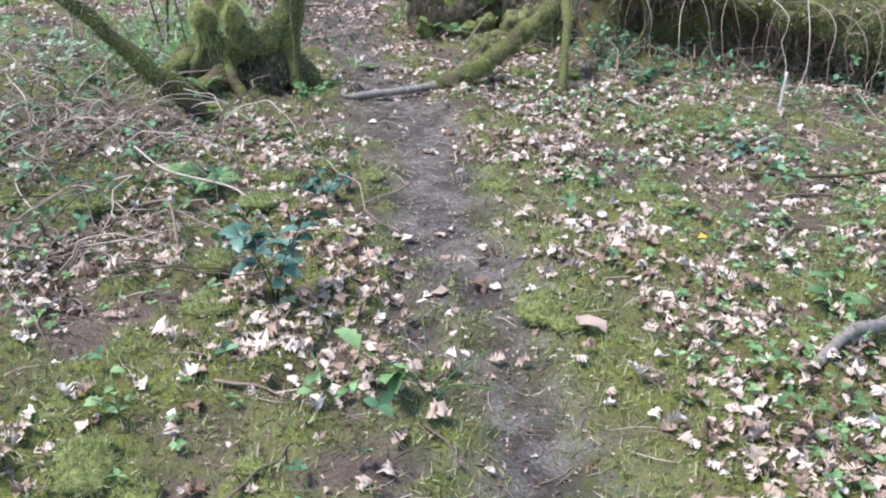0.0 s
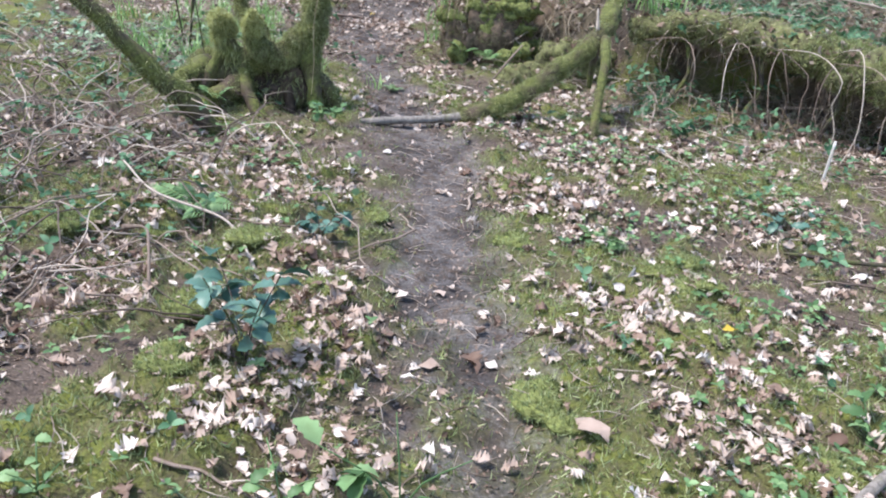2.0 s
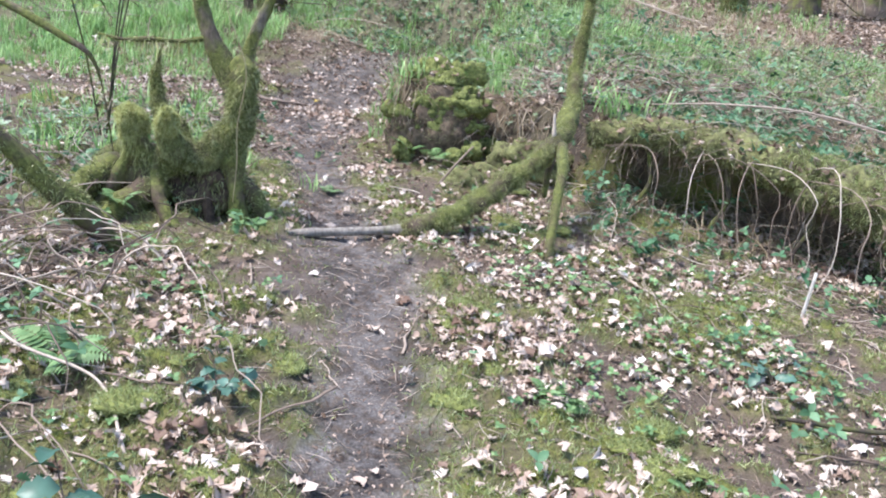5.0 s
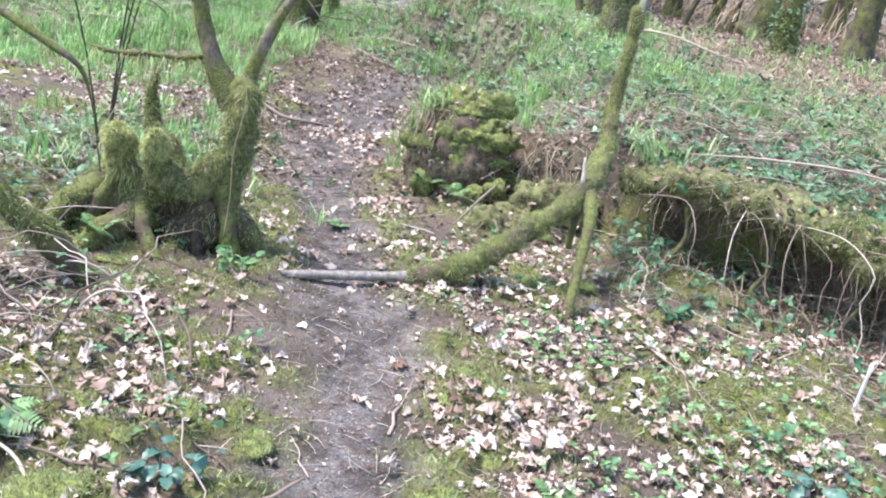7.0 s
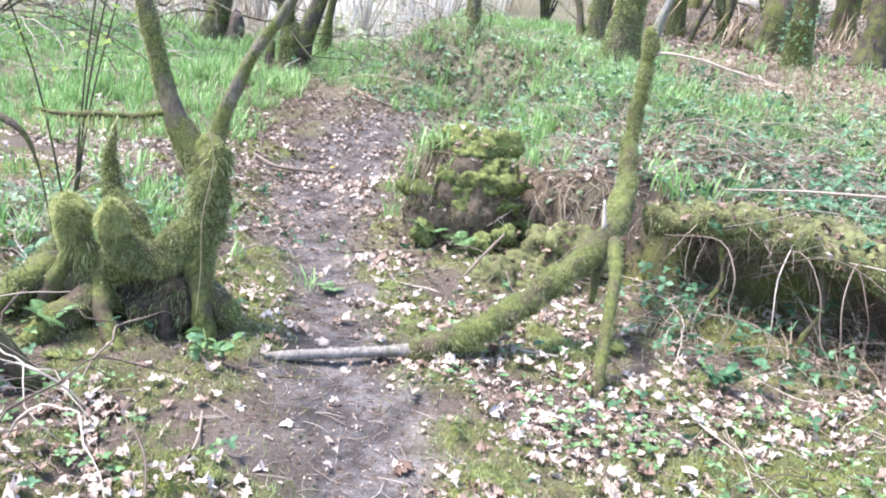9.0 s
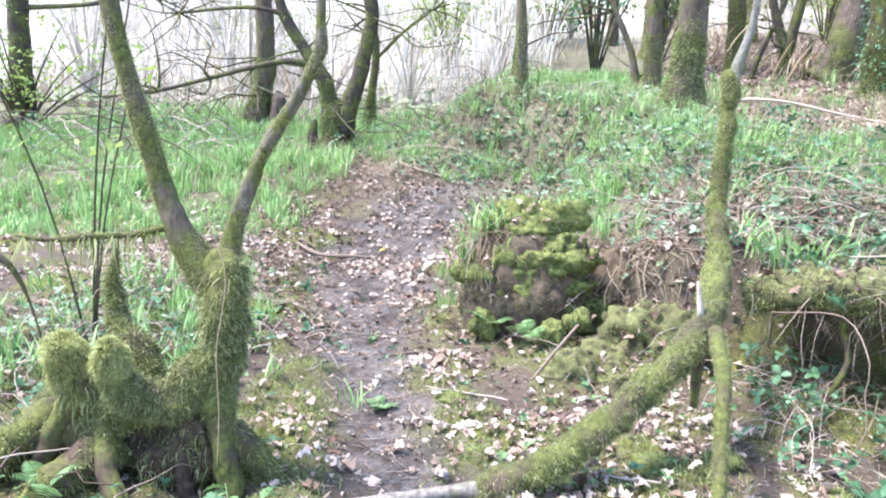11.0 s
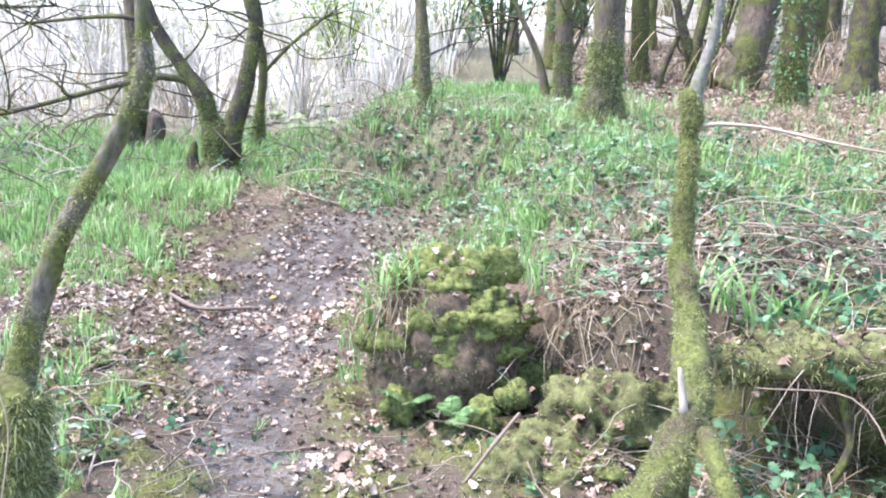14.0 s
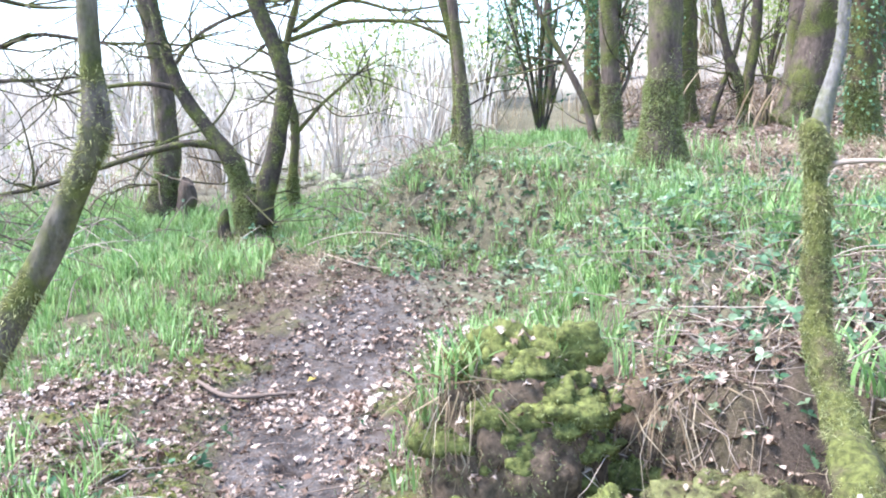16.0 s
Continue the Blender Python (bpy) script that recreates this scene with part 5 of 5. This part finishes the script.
stuff("dry_grass", strew(DRY, on_ground(dx, dy), g.uniform(0, 6.283, n), g.normal(0, 0.3, n), g.normal(0, 0.3, n), g.uniform(0.12, 0.3, n)), DRY_GRASS, "withered grass and stalks", "dry grass")

# ---- brambles ----
TRIO = [sprig_shape(3, 31, 0.25, 1.0), sprig_shape(3, 32, 0.35, 0.85), sprig_shape(3, 33, 0.2, 1.1, LOBED)]


def bramble(place, label, count, size, reach, high, leaves, seed, thick=0.0027, mat=None, down=None):
    """A tangle of arching stems, with leaves along them."""
    g = np.random.default_rng(seed)
    ob = thing("bramble", (place[0], place[1], rooted(place[0], place[1]) + 0.06), label, "bramble")
    spots = []
    for k in range(count):
        x, y = place[0] + g.normal(0, size[0]), place[1] + g.normal(0, size[1])
        z = float(land(np.array([x]), np.array([y]))[0])
        a = g.uniform(0, 6.283)
        ln, h = reach * g.uniform(0.5, 1.3), high * g.uniform(0.2, 1.2)
        line = []
        bow = g.normal(0, 0.35)
        for i in range(8):
            t = i / 7
            rise = h * 2.8 * t * (1 - t * g.uniform(0.86, 0.96)) if h > 0.05 else 0.02
            aa = a + bow * t
            px, py = x + math.cos(aa) * ln * t + g.normal(0, 0.02), y + math.sin(aa) * ln * t + g.normal(0, 0.02)
            pz = max(z - 0.02 + rise if i else z - 0.03, float(land(np.array([px]), np.array([py]))[0]) + 0.006 if i else z - 0.03)
            line.append((px, py, pz, thick * g.uniform(0.7, 1.1) * (1.15 - 0.7 * t)))
            if i > 1:
                spots.append((px, py, pz))
        piece("stem", tube(line, 5, 0.09, 0), mat or STEM, ob)
    if leaves:
        sp = np.array(spots)[g.integers(0, len(spots), leaves)] + g.normal(0, 0.05, (leaves, 3)) * (1, 1, 0.5)
        sp[:, 2] = np.maximum(sp[:, 2], land(sp[:, 0], sp[:, 1]) + 0.02)
        piece("leaf", strew(TRIO, sp, g.uniform(0, 6.283, leaves), g.normal(0, 0.45, leaves), g.normal(0, 0.45, leaves), g.uniform(0.022, 0.05, leaves)), BRAMBLE_LEAF, ob, "dark green bramble leaves", kind="stuff")
    return ob


bramble((-1.95, 2.2), "tangle of bare dead bramble stems", 110, (0.36, 0.45), 0.7, 0.26, 60, 301, 0.004)
bramble((-1.5, 1.55), "thin dead stems among moss and leaves", 34, (0.35, 0.3), 0.6, 0.2, 25, 302, 0.004)
bramble((-2.6, 2.9), "dead bramble stems beside a leaning branch", 45, (0.3, 0.35), 0.7, 0.3, 40, 303, 0.0045)
bramble((1.8, 3.75), "tangle of dead stems below the log", 110, (0.5, 0.4), 0.6, 0.06, 40, 304, 0.003)
bramble((1.3, 5.4), "bramble with dark leaves over the log", 60, (0.45, 0.2), 0.8, 0.3, 300, 305)
bramble((1.6, 4.5), "dead stems leaning against the rotten log", 36, (0.4, 0.15), 0.5, 0.16, 16, 318, 0.003)
bramble((0.75, 4.6), "leafy bramble beside the fallen limb", 22, (0.15, 0.2), 0.5, 0.26, 110, 306)
bramble((2.2, 4.8), "bramble with dark leaves on the bank", 40, (0.5, 0.35), 1.0, 0.35, 220, 307)
bramble((0.7, 6.2), "dry bramble tangle on the bank", 80, (0.6, 0.5), 0.9, 0.3, 200, 308)
bramble((1.9, 6.6), "bramble tangle with brown stems on the bank", 80, (0.6, 0.6), 1.0, 0.35, 230, 309)
bramble((0.12, 5.72), "dead stalks hanging over a dark hollow", 90, (0.2, 0.12), 0.45, 0.16, 20, 310, 0.0028)
bramble((0.35, 5.2), "thin dead stems over mossy roots", 18, (0.25, 0.12), 0.6, 0.2, 10, 311)
bramble((-1.35, 9.45), "dry brush and leaves on the mound", 90, (0.45, 0.3), 0.5, 0.2, 420, 312)
bramble((-1.95, 10.8), "heap of dry brush behind the mound", 90, (0.45, 0.25), 0.7, 0.4, 60, 319, 0.006)
bramble((-4.8, 9.3), "grey bramble tangle at the wood's edge", 60, (1.0, 1.0), 1.3, 0.5, 150, 313, 0.006)
bramble((-6.5, 11.5), "grey bramble tangle at the wood's edge", 60, (1.3, 1.2), 1.6, 0.6, 150, 314, 0.008)
bramble((-3.2, 4.2), "dead bramble stems by the crooked tree", 50, (0.5, 0.7), 1.1, 0.4, 60, 315)
bramble((0.6, 7.6), "leafy bramble on the grassy bank", 40, (0.5, 0.5), 0.8, 0.3, 170, 316)
bramble((-2.3, 4.9), "brown dead bracken and bramble behind the crooked tree", 90, (0.5, 0.6), 0.6, 0.2, 120, 320, 0.004)
bramble((1.5, 6.0), "brown heap of dead bracken on the bank", 90, (0.45, 0.25), 0.6, 0.2, 30, 321, 0.005)
bramble((1.3, 2.1), "few thin dead stems among leaves", 12, (0.3, 0.5), 0.5, 0.12, 12, 317)


tops = join(turf)[0]
tops = tops[(tops[:, 2] > 0.52) & (tops[:, 0] < 2.6)]
tops = tops[np.random.default_rng(322).integers(0, len(tops), 260)] + (0, 0, 0.02)
stuff("bramble_leaves", strew(TRIO, tops, g.uniform(0, 6.283, 260), g.normal(0, 0.4, 260), g.normal(0, 0.4, 260), g.uniform(0.03, 0.06, 260)), BRAMBLE_LEAF, "dark green bramble leaves over the log's turf", "bramble")


def hanging(x, y, z, dx, length, seed):
    """A pale dead stem that hangs down to the ground."""
    g = np.random.default_rng(seed)
    zb = float(land(np.array([x]), np.array([y - 0.12]))[0])
    bow = g.normal(0, 0.05)
    pts = [(x - dx * 1.6, y + g.uniform(0.2, 0.5), z - g.uniform(0.0, 0.15), 0.0025), (x - dx * g.uniform(0.3, 0.8), y + 0.12, z + g.uniform(-0.02, 0.03), 0.003)]
    for t in (0.2, 0.45, 0.7, 1.0):
        pts.append((x + bow * t * 1.5 + g.normal(0, 0.015), y - 0.12 * t + g.normal(0, 0.015), z - (z - zb + 0.02) * t, 0.0038 - 0.0015 * t))
    ob = new("dead_bramble", tri_mesh("dead_bramble", *tube(pts, 6, 0.05, 0.2, 40, seed), STEM))
    return tagged(ob, "pale dead bramble hanging over the log", "bramble", "hanging dead brambles")


for k, (x, y, z, dx) in enumerate([(1.22, 4.4, 0.5, 0.1), (1.32, 4.3, 0.52, -0.15), (1.66, 4.1, 0.56, 0.2), (1.8, 4.05, 0.58, 0.1), (1.95, 3.95, 0.55, -0.12), (0.95, 4.55, 0.46, 0.2), (2.1, 3.85, 0.56, 0.22), (1.5, 4.25, 0.54, 0.3), (1.1, 4.5, 0.5, -0.1), (1.58, 4.15, 0.52, -0.1), (1.4, 4.28, 0.5, 0.05), (2.0, 3.9, 0.5, 0.06), (1.88, 4.0, 0.52, 0.15)]):
    hanging(x, y, z, dx, 0.5, 330 + k)
upright = new("broken_stick", tri_mesh("broken_stick", *tube([(1.47, 3.38, -0.06, 0.008), (1.48, 3.39, 0.1, 0.008), (1.49, 3.4, 0.275, 0.007)], 8, 0.03, 0.1, 30, 340), REED_GLARE))
tagged(upright, "short white broken stick stuck in the ground", "stick")
long_arch = new("arching_bramble", tri_mesh("arching_bramble", *tube([(2.7, 4.4, 0.45, 0.006), (2.2, 4.3, 0.75, 0.006), (1.6, 4.25, 0.86, 0.006), (1.15, 4.3, 0.84, 0.005), (0.8, 4.5, 0.76, 0.003)], 6, 0.05, 0.1, 20, 341), STEM))
tagged(long_arch, "long pale bramble arching above the log", "bramble")

# ---- twigs on the ground ----
twig_meshes = []
for k in range(6):
    tg = np.random.default_rng(350 + k)
    pts = [(i / 6 - 0.5, tg.normal(0, 0.03), 0.01 + 0.02 * math.sin(i), 0.018 * (1 - 0.1 * i)) for i in range(7)]
    side = tube([(*pts[3][:3], 0.01), (pts[3][0] + 0.15, pts[3][1] + 0.12, 0.02, 0.007), (pts[3][0] + 0.28, pts[3][1] + 0.2, 0.015, 0.003)], 5, 0.1, 0)
    twig_meshes.append(tri_mesh("twig", *join([tube(pts, 6, 0.08, 0.2, 8, k), side]) if k % 2 else tube(pts, 6, 0.08, 0.2, 8, k), (STEM, LIMB_BARK)[k % 3 == 0]))
tg = np.random.default_rng(360)
for k in range(150):
    x, y = tg.uniform(-2.4, 2.2), tg.uniform(-0.9, 8.2)
    s = tg.uniform(0.1, 0.38)
    if abs(float(trail_gap(np.array([x]), np.array([y]))[0])) < 0.12 and k % 4:
        continue
    ob = new("twig", twig_meshes[k % 6])
    ob.matrix_world = Matrix.LocRotScale(on_ground(np.array([x]), np.array([y]), 0.006)[0], Euler((0, tg.normal(0, 0.06), tg.uniform(0, 6.28))), (s, s, min(s, 0.25)))
    tagged(ob, "thin dry twig lying on the ground", "twig", "twigs on the ground")
for pts, word in [([(1.25, 1.1, 0.06, 0.02), (1.12, 1.0, 0.05, 0.02), (1.0, 0.9, 0.04, 0.018), (0.88, 0.78, 0.02, 0.014)], "short thick piece of dead branch"), ([(-2.35, 7.05, 0.03, 0.012), (-2.1, 6.9, 0.04, 0.014), (-1.85, 7.0, 0.03, 0.01), (-1.72, 7.08, 0.02, 0.005)], "crooked pale stick at the path's edge"), ([(-1.35, 1.75, 0.03, 0.01), (-1.2, 1.62, 0.08, 0.004), (-1.1, 1.45, 0.1, 0.005), (-1.02, 1.28, 0.0, 0.005)], "pale crooked stick in the moss"), ([(-1.5, 2.05, 0.14, 0.004), (-1.3, 1.9, 0.1, 0.005), (-1.0, 1.84, 0.06, 0.005), (-0.8, 1.6, 0.0, 0.005)], "pale crooked stick in the moss"), ([(1.9, 2.6, 0.06, 0.01), (1.5, 2.45, 0.05, 0.01), (1.1, 2.42, 0.04, 0.007)], "dark stick among dead leaves"), ([(-0.35, 4.86, 0.0, 0.006), (-0.25, 4.86, 0.14, 0.008), (-0.16, 4.87, 0.27, 0.005)], "dead stick leaning on mossy roots"), ([(-0.95, 3.05, 0.02, 0.004), (-0.88, 2.85, 0.03, 0.004), (-0.85, 2.6, 0.02, 0.003)], "thin white stalk on dead leaves"), ([(-2.2, 9.3, 0.05, 0.006), (-1.9, 9.05, 0.04, 0.008), (-1.7, 8.95, 0.03, 0.007), (-1.4, 8.9, 0.02, 0.004)], "fallen stick before the mound")]:
    pts = [(x, y, float(land(np.array([x]), np.array([y]))[0]) + (z if z < 0.3 else 0.02), r) for x, y, z, r in pts]
    ob = new("stick", tri_mesh("stick", *tube(pts, 8, 0.03, 0.25, 20, 370), GREY_BARK if "thick" in word else (DARK_BARK if "dark" in word else STEM)))
    tagged(ob, word, "stick")

# ---- single plants ----
def sapling(x, y, high, leaves, mat, label, seed, size):
    g = np.random.default_rng(seed)
    z = float(land(np.array([x]), np.array([y]))[0])
    ob = thing("holly_sapling" if mat is HOLLY_LEAF else "seedling", (x, y, z), label, "sapling")
    tips = []
    for k in range(4):
        a = k * 1.7 + g.uniform(0, 0.6)
        d = np.array([math.cos(a), math.sin(a), 0]) * high * g.uniform(0.3, 1.1)
        top = np.array([x, y, z]) + d + (0, 0, high * g.uniform(0.6, 1.0))
        piece("stem", tube([(x, y, z - 0.03, 0.0028), (x + d[0] * 0.3, y + d[1] * 0.3, z + high * 0.35, 0.0024), (*top, 0.0015)], 5, 0.05, 0.1), DARK_BARK if mat is HOLLY_LEAF else mat, ob)
        tips += [np.array([x, y, z]) + (top - np.array([x, y, z])) * t for t in np.linspace(0.35, 1.0, 6)]
    for k in range(leaves):
        v, f = leaf_shape([(0.0, 0.03), (0.15, 0.2), (0.25, 0.32), (0.35, 0.24), (0.5, 0.34), (0.62, 0.22), (0.78, 0.24), (1.0, 0.01)], 0.3, 0.25)
        p = tips[g.integers(len(tips))]
        m = turned(np.array([g.uniform(0, 6.283)]), np.array([g.normal(0, 0.3)]), np.array([g.normal(0, 0.4)]))[0]
        piece("leaf", ((v * size * g.uniform(0.7, 1.2)) @ m.T + p, f), mat, ob)
    return ob


sapling(-0.63, 1.06, 0.3, 44, HOLLY_LEAF, "small holly sapling with blue-green leaves", 380, 0.075)
sapling(-0.68, 1.95, 0.12, 26, HOLLY_LEAF, "low holly seedling with dull leaves", 381, 0.055)
sapling(1.2, 2.75, 0.1, 16, HOLLY_LEAF, "low dark seedling among leaves", 382, 0.06)
sapling(0.85, 4.0, 0.16, 22, BRAMBLE_LEAF, "dark leafy plant beside the fallen limb", 383, 0.07)
sapling(-1.1, 3.42, 0.12, 20, HERB, "green plant at the crooked tree's foot", 384, 0.06)
sapling(-0.35, 0.55, 0.1, 7, HERB, "broad-leaved green plant by the path", 385, 0.045)
sapling(-0.85, 0.45, 0.09, 11, HERB, "broad-leaved green plant in the moss", 386, 0.04)
sapling(-1.25, 0.35, 0.09, 11, HERB, "broad-leaved green plant in the moss", 387, 0.04)
sapling(1.05, 1.15, 0.1, 18, HERB, "small green plant among dead leaves", 388, 0.06)
sapling(-0.1, 0.62, 0.2, 6, HERB, "thin seedling with a few broad leaves", 389, 0.08)

FROND = frond_shape()


def fern(x, y, z, fronds, size, label, seed):
    g = np.random.default_rng(seed)
    if z is None:
        z = float(land(np.array([x]), np.array([y]))[0])
    ob = thing("fern", (x, y, z), label, "fern")
    for k in range(fronds):
        m = turned(np.array([k * 6.283 / fronds + g.uniform(-0.4, 0.4)]), np.array([g.uniform(-0.5, 0.0)]), np.array([g.normal(0, 0.2)]))[0]
        piece("frond", ((FROND[0] * size * g.uniform(0.7, 1.1)) @ m.T + np.array((x, y, z - 0.01)), FROND[1]), HERB, ob)


fern(-1.2, 2.0, None, 6, 0.2, "small fern among moss and dead stems", 390)
fern(0.36, 2.3, None, 5, 0.14, "small dark fern by the path", 391)
fern(-0.62, 5.36, 0.1, 5, 0.2, "young fern growing at the stump's foot", 392)
fern(-0.42, 5.26, 0.1, 5, 0.18, "young fern growing at the stump's foot", 393)
fern(-1.7, 3.38, 0.08, 5, 0.16, "fern at the crooked tree's roots", 394)
fern(-0.95, 4.5, None, 4, 0.12, "little fern on the mossy ground", 395)
fern(0.9, 6.9, None, 6, 0.3, "fern on the grassy bank", 396)

# ---- the clearing and the wood's edge ----
ox, oy = scatter_area(9000, -20, -1.5, 13.0, 30, lambda x, y: smooth(0.46, 0.6, flat_noise(x, y, 0.6, 64)), 88)
n = len(ox)
stuff("undergrowth", strew([sprig_shape(4, 97, 0.5, 0.7), sprig_shape(5, 98, 0.8, 0.6)], on_ground(ox, oy), g.uniform(0, 6.283, n), g.normal(0, 0.3, n), g.normal(0, 0.3, n), g.uniform(0.08, 0.2, n)), CLEARING_LEAF, "pale green young growth in the clearing", "undergrowth")
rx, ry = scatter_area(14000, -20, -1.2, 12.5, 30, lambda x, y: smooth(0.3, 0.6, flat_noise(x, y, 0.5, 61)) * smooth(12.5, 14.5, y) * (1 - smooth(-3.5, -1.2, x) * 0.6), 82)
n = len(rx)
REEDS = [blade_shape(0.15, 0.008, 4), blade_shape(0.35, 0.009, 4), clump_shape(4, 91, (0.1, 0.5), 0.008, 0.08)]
# The near-white colour carries the overexposed brightness of the open clearing.
stuff("reed_bed", strew(REEDS, on_ground(rx, ry, -0.02), g.uniform(0, 6.283, n), g.normal(0, 0.12, n), g.normal(0, 0.12, n), (g.uniform(0.3, 0.9, n) + 1.6 * g.random(n) ** 4) * (0.5 + flat_noise(rx, ry, 0.45, 57)) + g.uniform(0.8, 2.6, n) * (g.random(n) > 0.9) * smooth(17, 27, ry)), REED_GLARE, "dry reeds and stalks in the clearing, coloured paler for sun glare", "reeds")
ux, uy = scatter_area(5200, -14, 16, 13.5, 36, lambda x, y: smooth(0.42, 0.6, flat_noise(x, y, 0.7, 62)) * 0.9, 83)
n = len(ux)
stuff("undergrowth", strew([clump_shape(7, 92, (0.3, 1.2), 0.012, 0.3), clump_shape(9, 93, (0.2, 1.0), 0.014, 0.35)], on_ground(ux, uy), g.uniform(0, 6.283, n), g.normal(0, 0.2, n), g.normal(0, 0.2, n), g.uniform(0.3, 1.0, n)), DRY_GRASS, "dry undergrowth at the wood's edge", "undergrowth")


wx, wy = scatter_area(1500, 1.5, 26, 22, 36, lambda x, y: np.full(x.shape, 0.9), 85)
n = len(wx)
# Far stems share the reed colour whitened for glare.
stuff("undergrowth", strew([clump_shape(8, 94, (0.2, 0.9), 0.007, 0.25), clump_shape(8, 96, (0.1, 0.7), 0.006, 0.2)], on_ground(wx, wy), g.uniform(0, 6.283, n), g.normal(0, 0.2, n), g.normal(0, 0.2, n), g.uniform(1.2, 3.6, n)), REED_GLARE, "thicket of bare stems far in the wood", "undergrowth")
vx, vy = scatter_area(9000, 1.5, 26, 22, 36, lambda x, y: smooth(0.4, 0.6, flat_noise(x, y, 0.6, 63)), 86)
n = len(vx)
vz = on_ground(vx, vy)
vz[:, 2] += g.uniform(0.2, 3.4, n)
stuff("undergrowth", strew([leaf_shape(OVAL, 0.2, 0.2)], vz, g.uniform(0, 6.283, n), g.normal(0, 0.6, n), g.normal(0, 0.6, n), g.uniform(0.08, 0.2, n)), SPRING_LEAF, "young leaves of the thicket far in the wood", "undergrowth")


def shrub(x, y, high, wide, leaves, mat, label, seed, size=0.07, wood=None, stems=16):
    g = np.random.default_rng(seed)
    z = rooted(x, y)
    ob = thing("shrub", (x, y, z), label, "shrub")
    spots = []
    for k in range(stems if y > 6 else 4):
        d = np.array([*g.normal(0, wide * 0.5, 2), high * g.uniform(0.6, 1.0)])
        fat = 0.018 if y > 6 else 0.007
        pts = [(x, y, z, fat), (x + d[0] * 0.35, y + d[1] * 0.35, z + d[2] * 0.5, fat * 0.7), (x + d[0], y + d[1], z + d[2], 0.004)]
        piece("stem", tube(pts, 5, 0.2, 0.1, 4, seed + k), wood or DARK_BARK, ob)
        for _ in range(4 if wood else 0):
            t = g.uniform(0.3, 0.9)
            p = np.array([x, y, z]) + d * t
            e = g.normal(0, 0.22, 3) * high * 0.7 + (0, 0, 0.2)
            piece("twig", tube([(*p, 0.006), (*(p + e * 0.5 + g.normal(0, 0.04, 3)), 0.005), (*(p + e), 0.002)], 4, 0.3, 0), wood, ob)
        spots += [np.array([x, y, z]) + d * t for t in np.linspace(0.4, 1.05, 8)]
    sp = np.array(spots)[g.integers(0, len(spots), leaves)] + g.normal(0, 0.16, (leaves, 3)) * wide
    piece("foliage", strew([leaf_shape(OVAL, 0.2, 0.2), sprig_shape(3, 95, 0.1, 0.8, OVAL, False)], sp, g.uniform(0, 6.283, leaves), g.normal(0, 0.6, leaves), g.normal(0, 0.6, leaves), g.uniform(0.6, 1.3, leaves) * size), mat, ob, "small scattered leaves", kind="stuff")


shrub(-3.4, 17.5, 2.4, 1.6, 1300, SPRING_LEAF, "leafy green shrub in the clearing", 401)
shrub(-1.6, 19.0, 2.6, 1.6, 1100, SPRING_LEAF, "leafy green shrub in the clearing", 402)
shrub(-0.5, 13.5, 3.2, 1.1, 1300, BRAMBLE_LEAF, "thin holly bush with sparse dark leaves", 403, 0.06)
shrub(0.4, 15.0, 3.4, 1.2, 1300, BRAMBLE_LEAF, "thin holly bush with sparse dark leaves", 404, 0.06)
shrub(-7.2, 10.3, 1.4, 1.2, 500, SPRING_LEAF, "low shrub with young leaves", 405, 0.06)
shrub(-2.45, 4.7, 2.0, 0.5, 60, SPRING_LEAF, "thin shrub with young leaves", 406, 0.05)
shrub(3.6, 19.0, 2.5, 1.8, 1200, SPRING_LEAF, "shrub with young leaves in the wood", 407)
shrub(6.5, 22.0, 3.0, 2.4, 1500, SPRING_LEAF, "shrub with young leaves in the wood", 408, 0.09)
shrub(2.0, 30.0, 4.0, 3.5, 2200, SPRING_LEAF, "shrub with young leaves in the wood", 409, 0.11)
shrub(9.5, 26.0, 4.0, 3.0, 2000, SPRING_LEAF, "shrub with young leaves in the wood", 410, 0.11)
# Bush wood takes the whitened reed colour, for the glare over the clearing.
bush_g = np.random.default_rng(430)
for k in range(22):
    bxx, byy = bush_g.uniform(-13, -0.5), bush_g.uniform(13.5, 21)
    shrub(bxx, byy, bush_g.uniform(1.4, 3.2), bush_g.uniform(0.9, 1.8), 60, SPRING_LEAF, "bare scrub bush in the clearing, coloured paler for sun glare", 440 + k, 0.05, REED_GLARE, 12)
ivy_g = np.random.default_rng(420)
n = 800
ia, iz = ivy_g.uniform(0, 6.283, n), ivy_g.uniform(0.95, 2.6, n)
ir = 0.17 - 0.02 * (iz - 1) + ivy_g.uniform(0.0, 0.05, n)
ivy_at = np.stack([2.51 + np.cos(ia) * ir, 11.0 + np.sin(ia) * ir, iz], 1)
piece("ivy", strew([leaf_shape(OVAL, 0.2, 0.2)], ivy_at, ia, ivy_g.normal(0.7, 0.3, n), ivy_g.normal(0, 0.4, n), ivy_g.uniform(0.025, 0.05, n)), BRAMBLE_LEAF, b3o, "glossy ivy leaves on the trunk", kind="stuff")
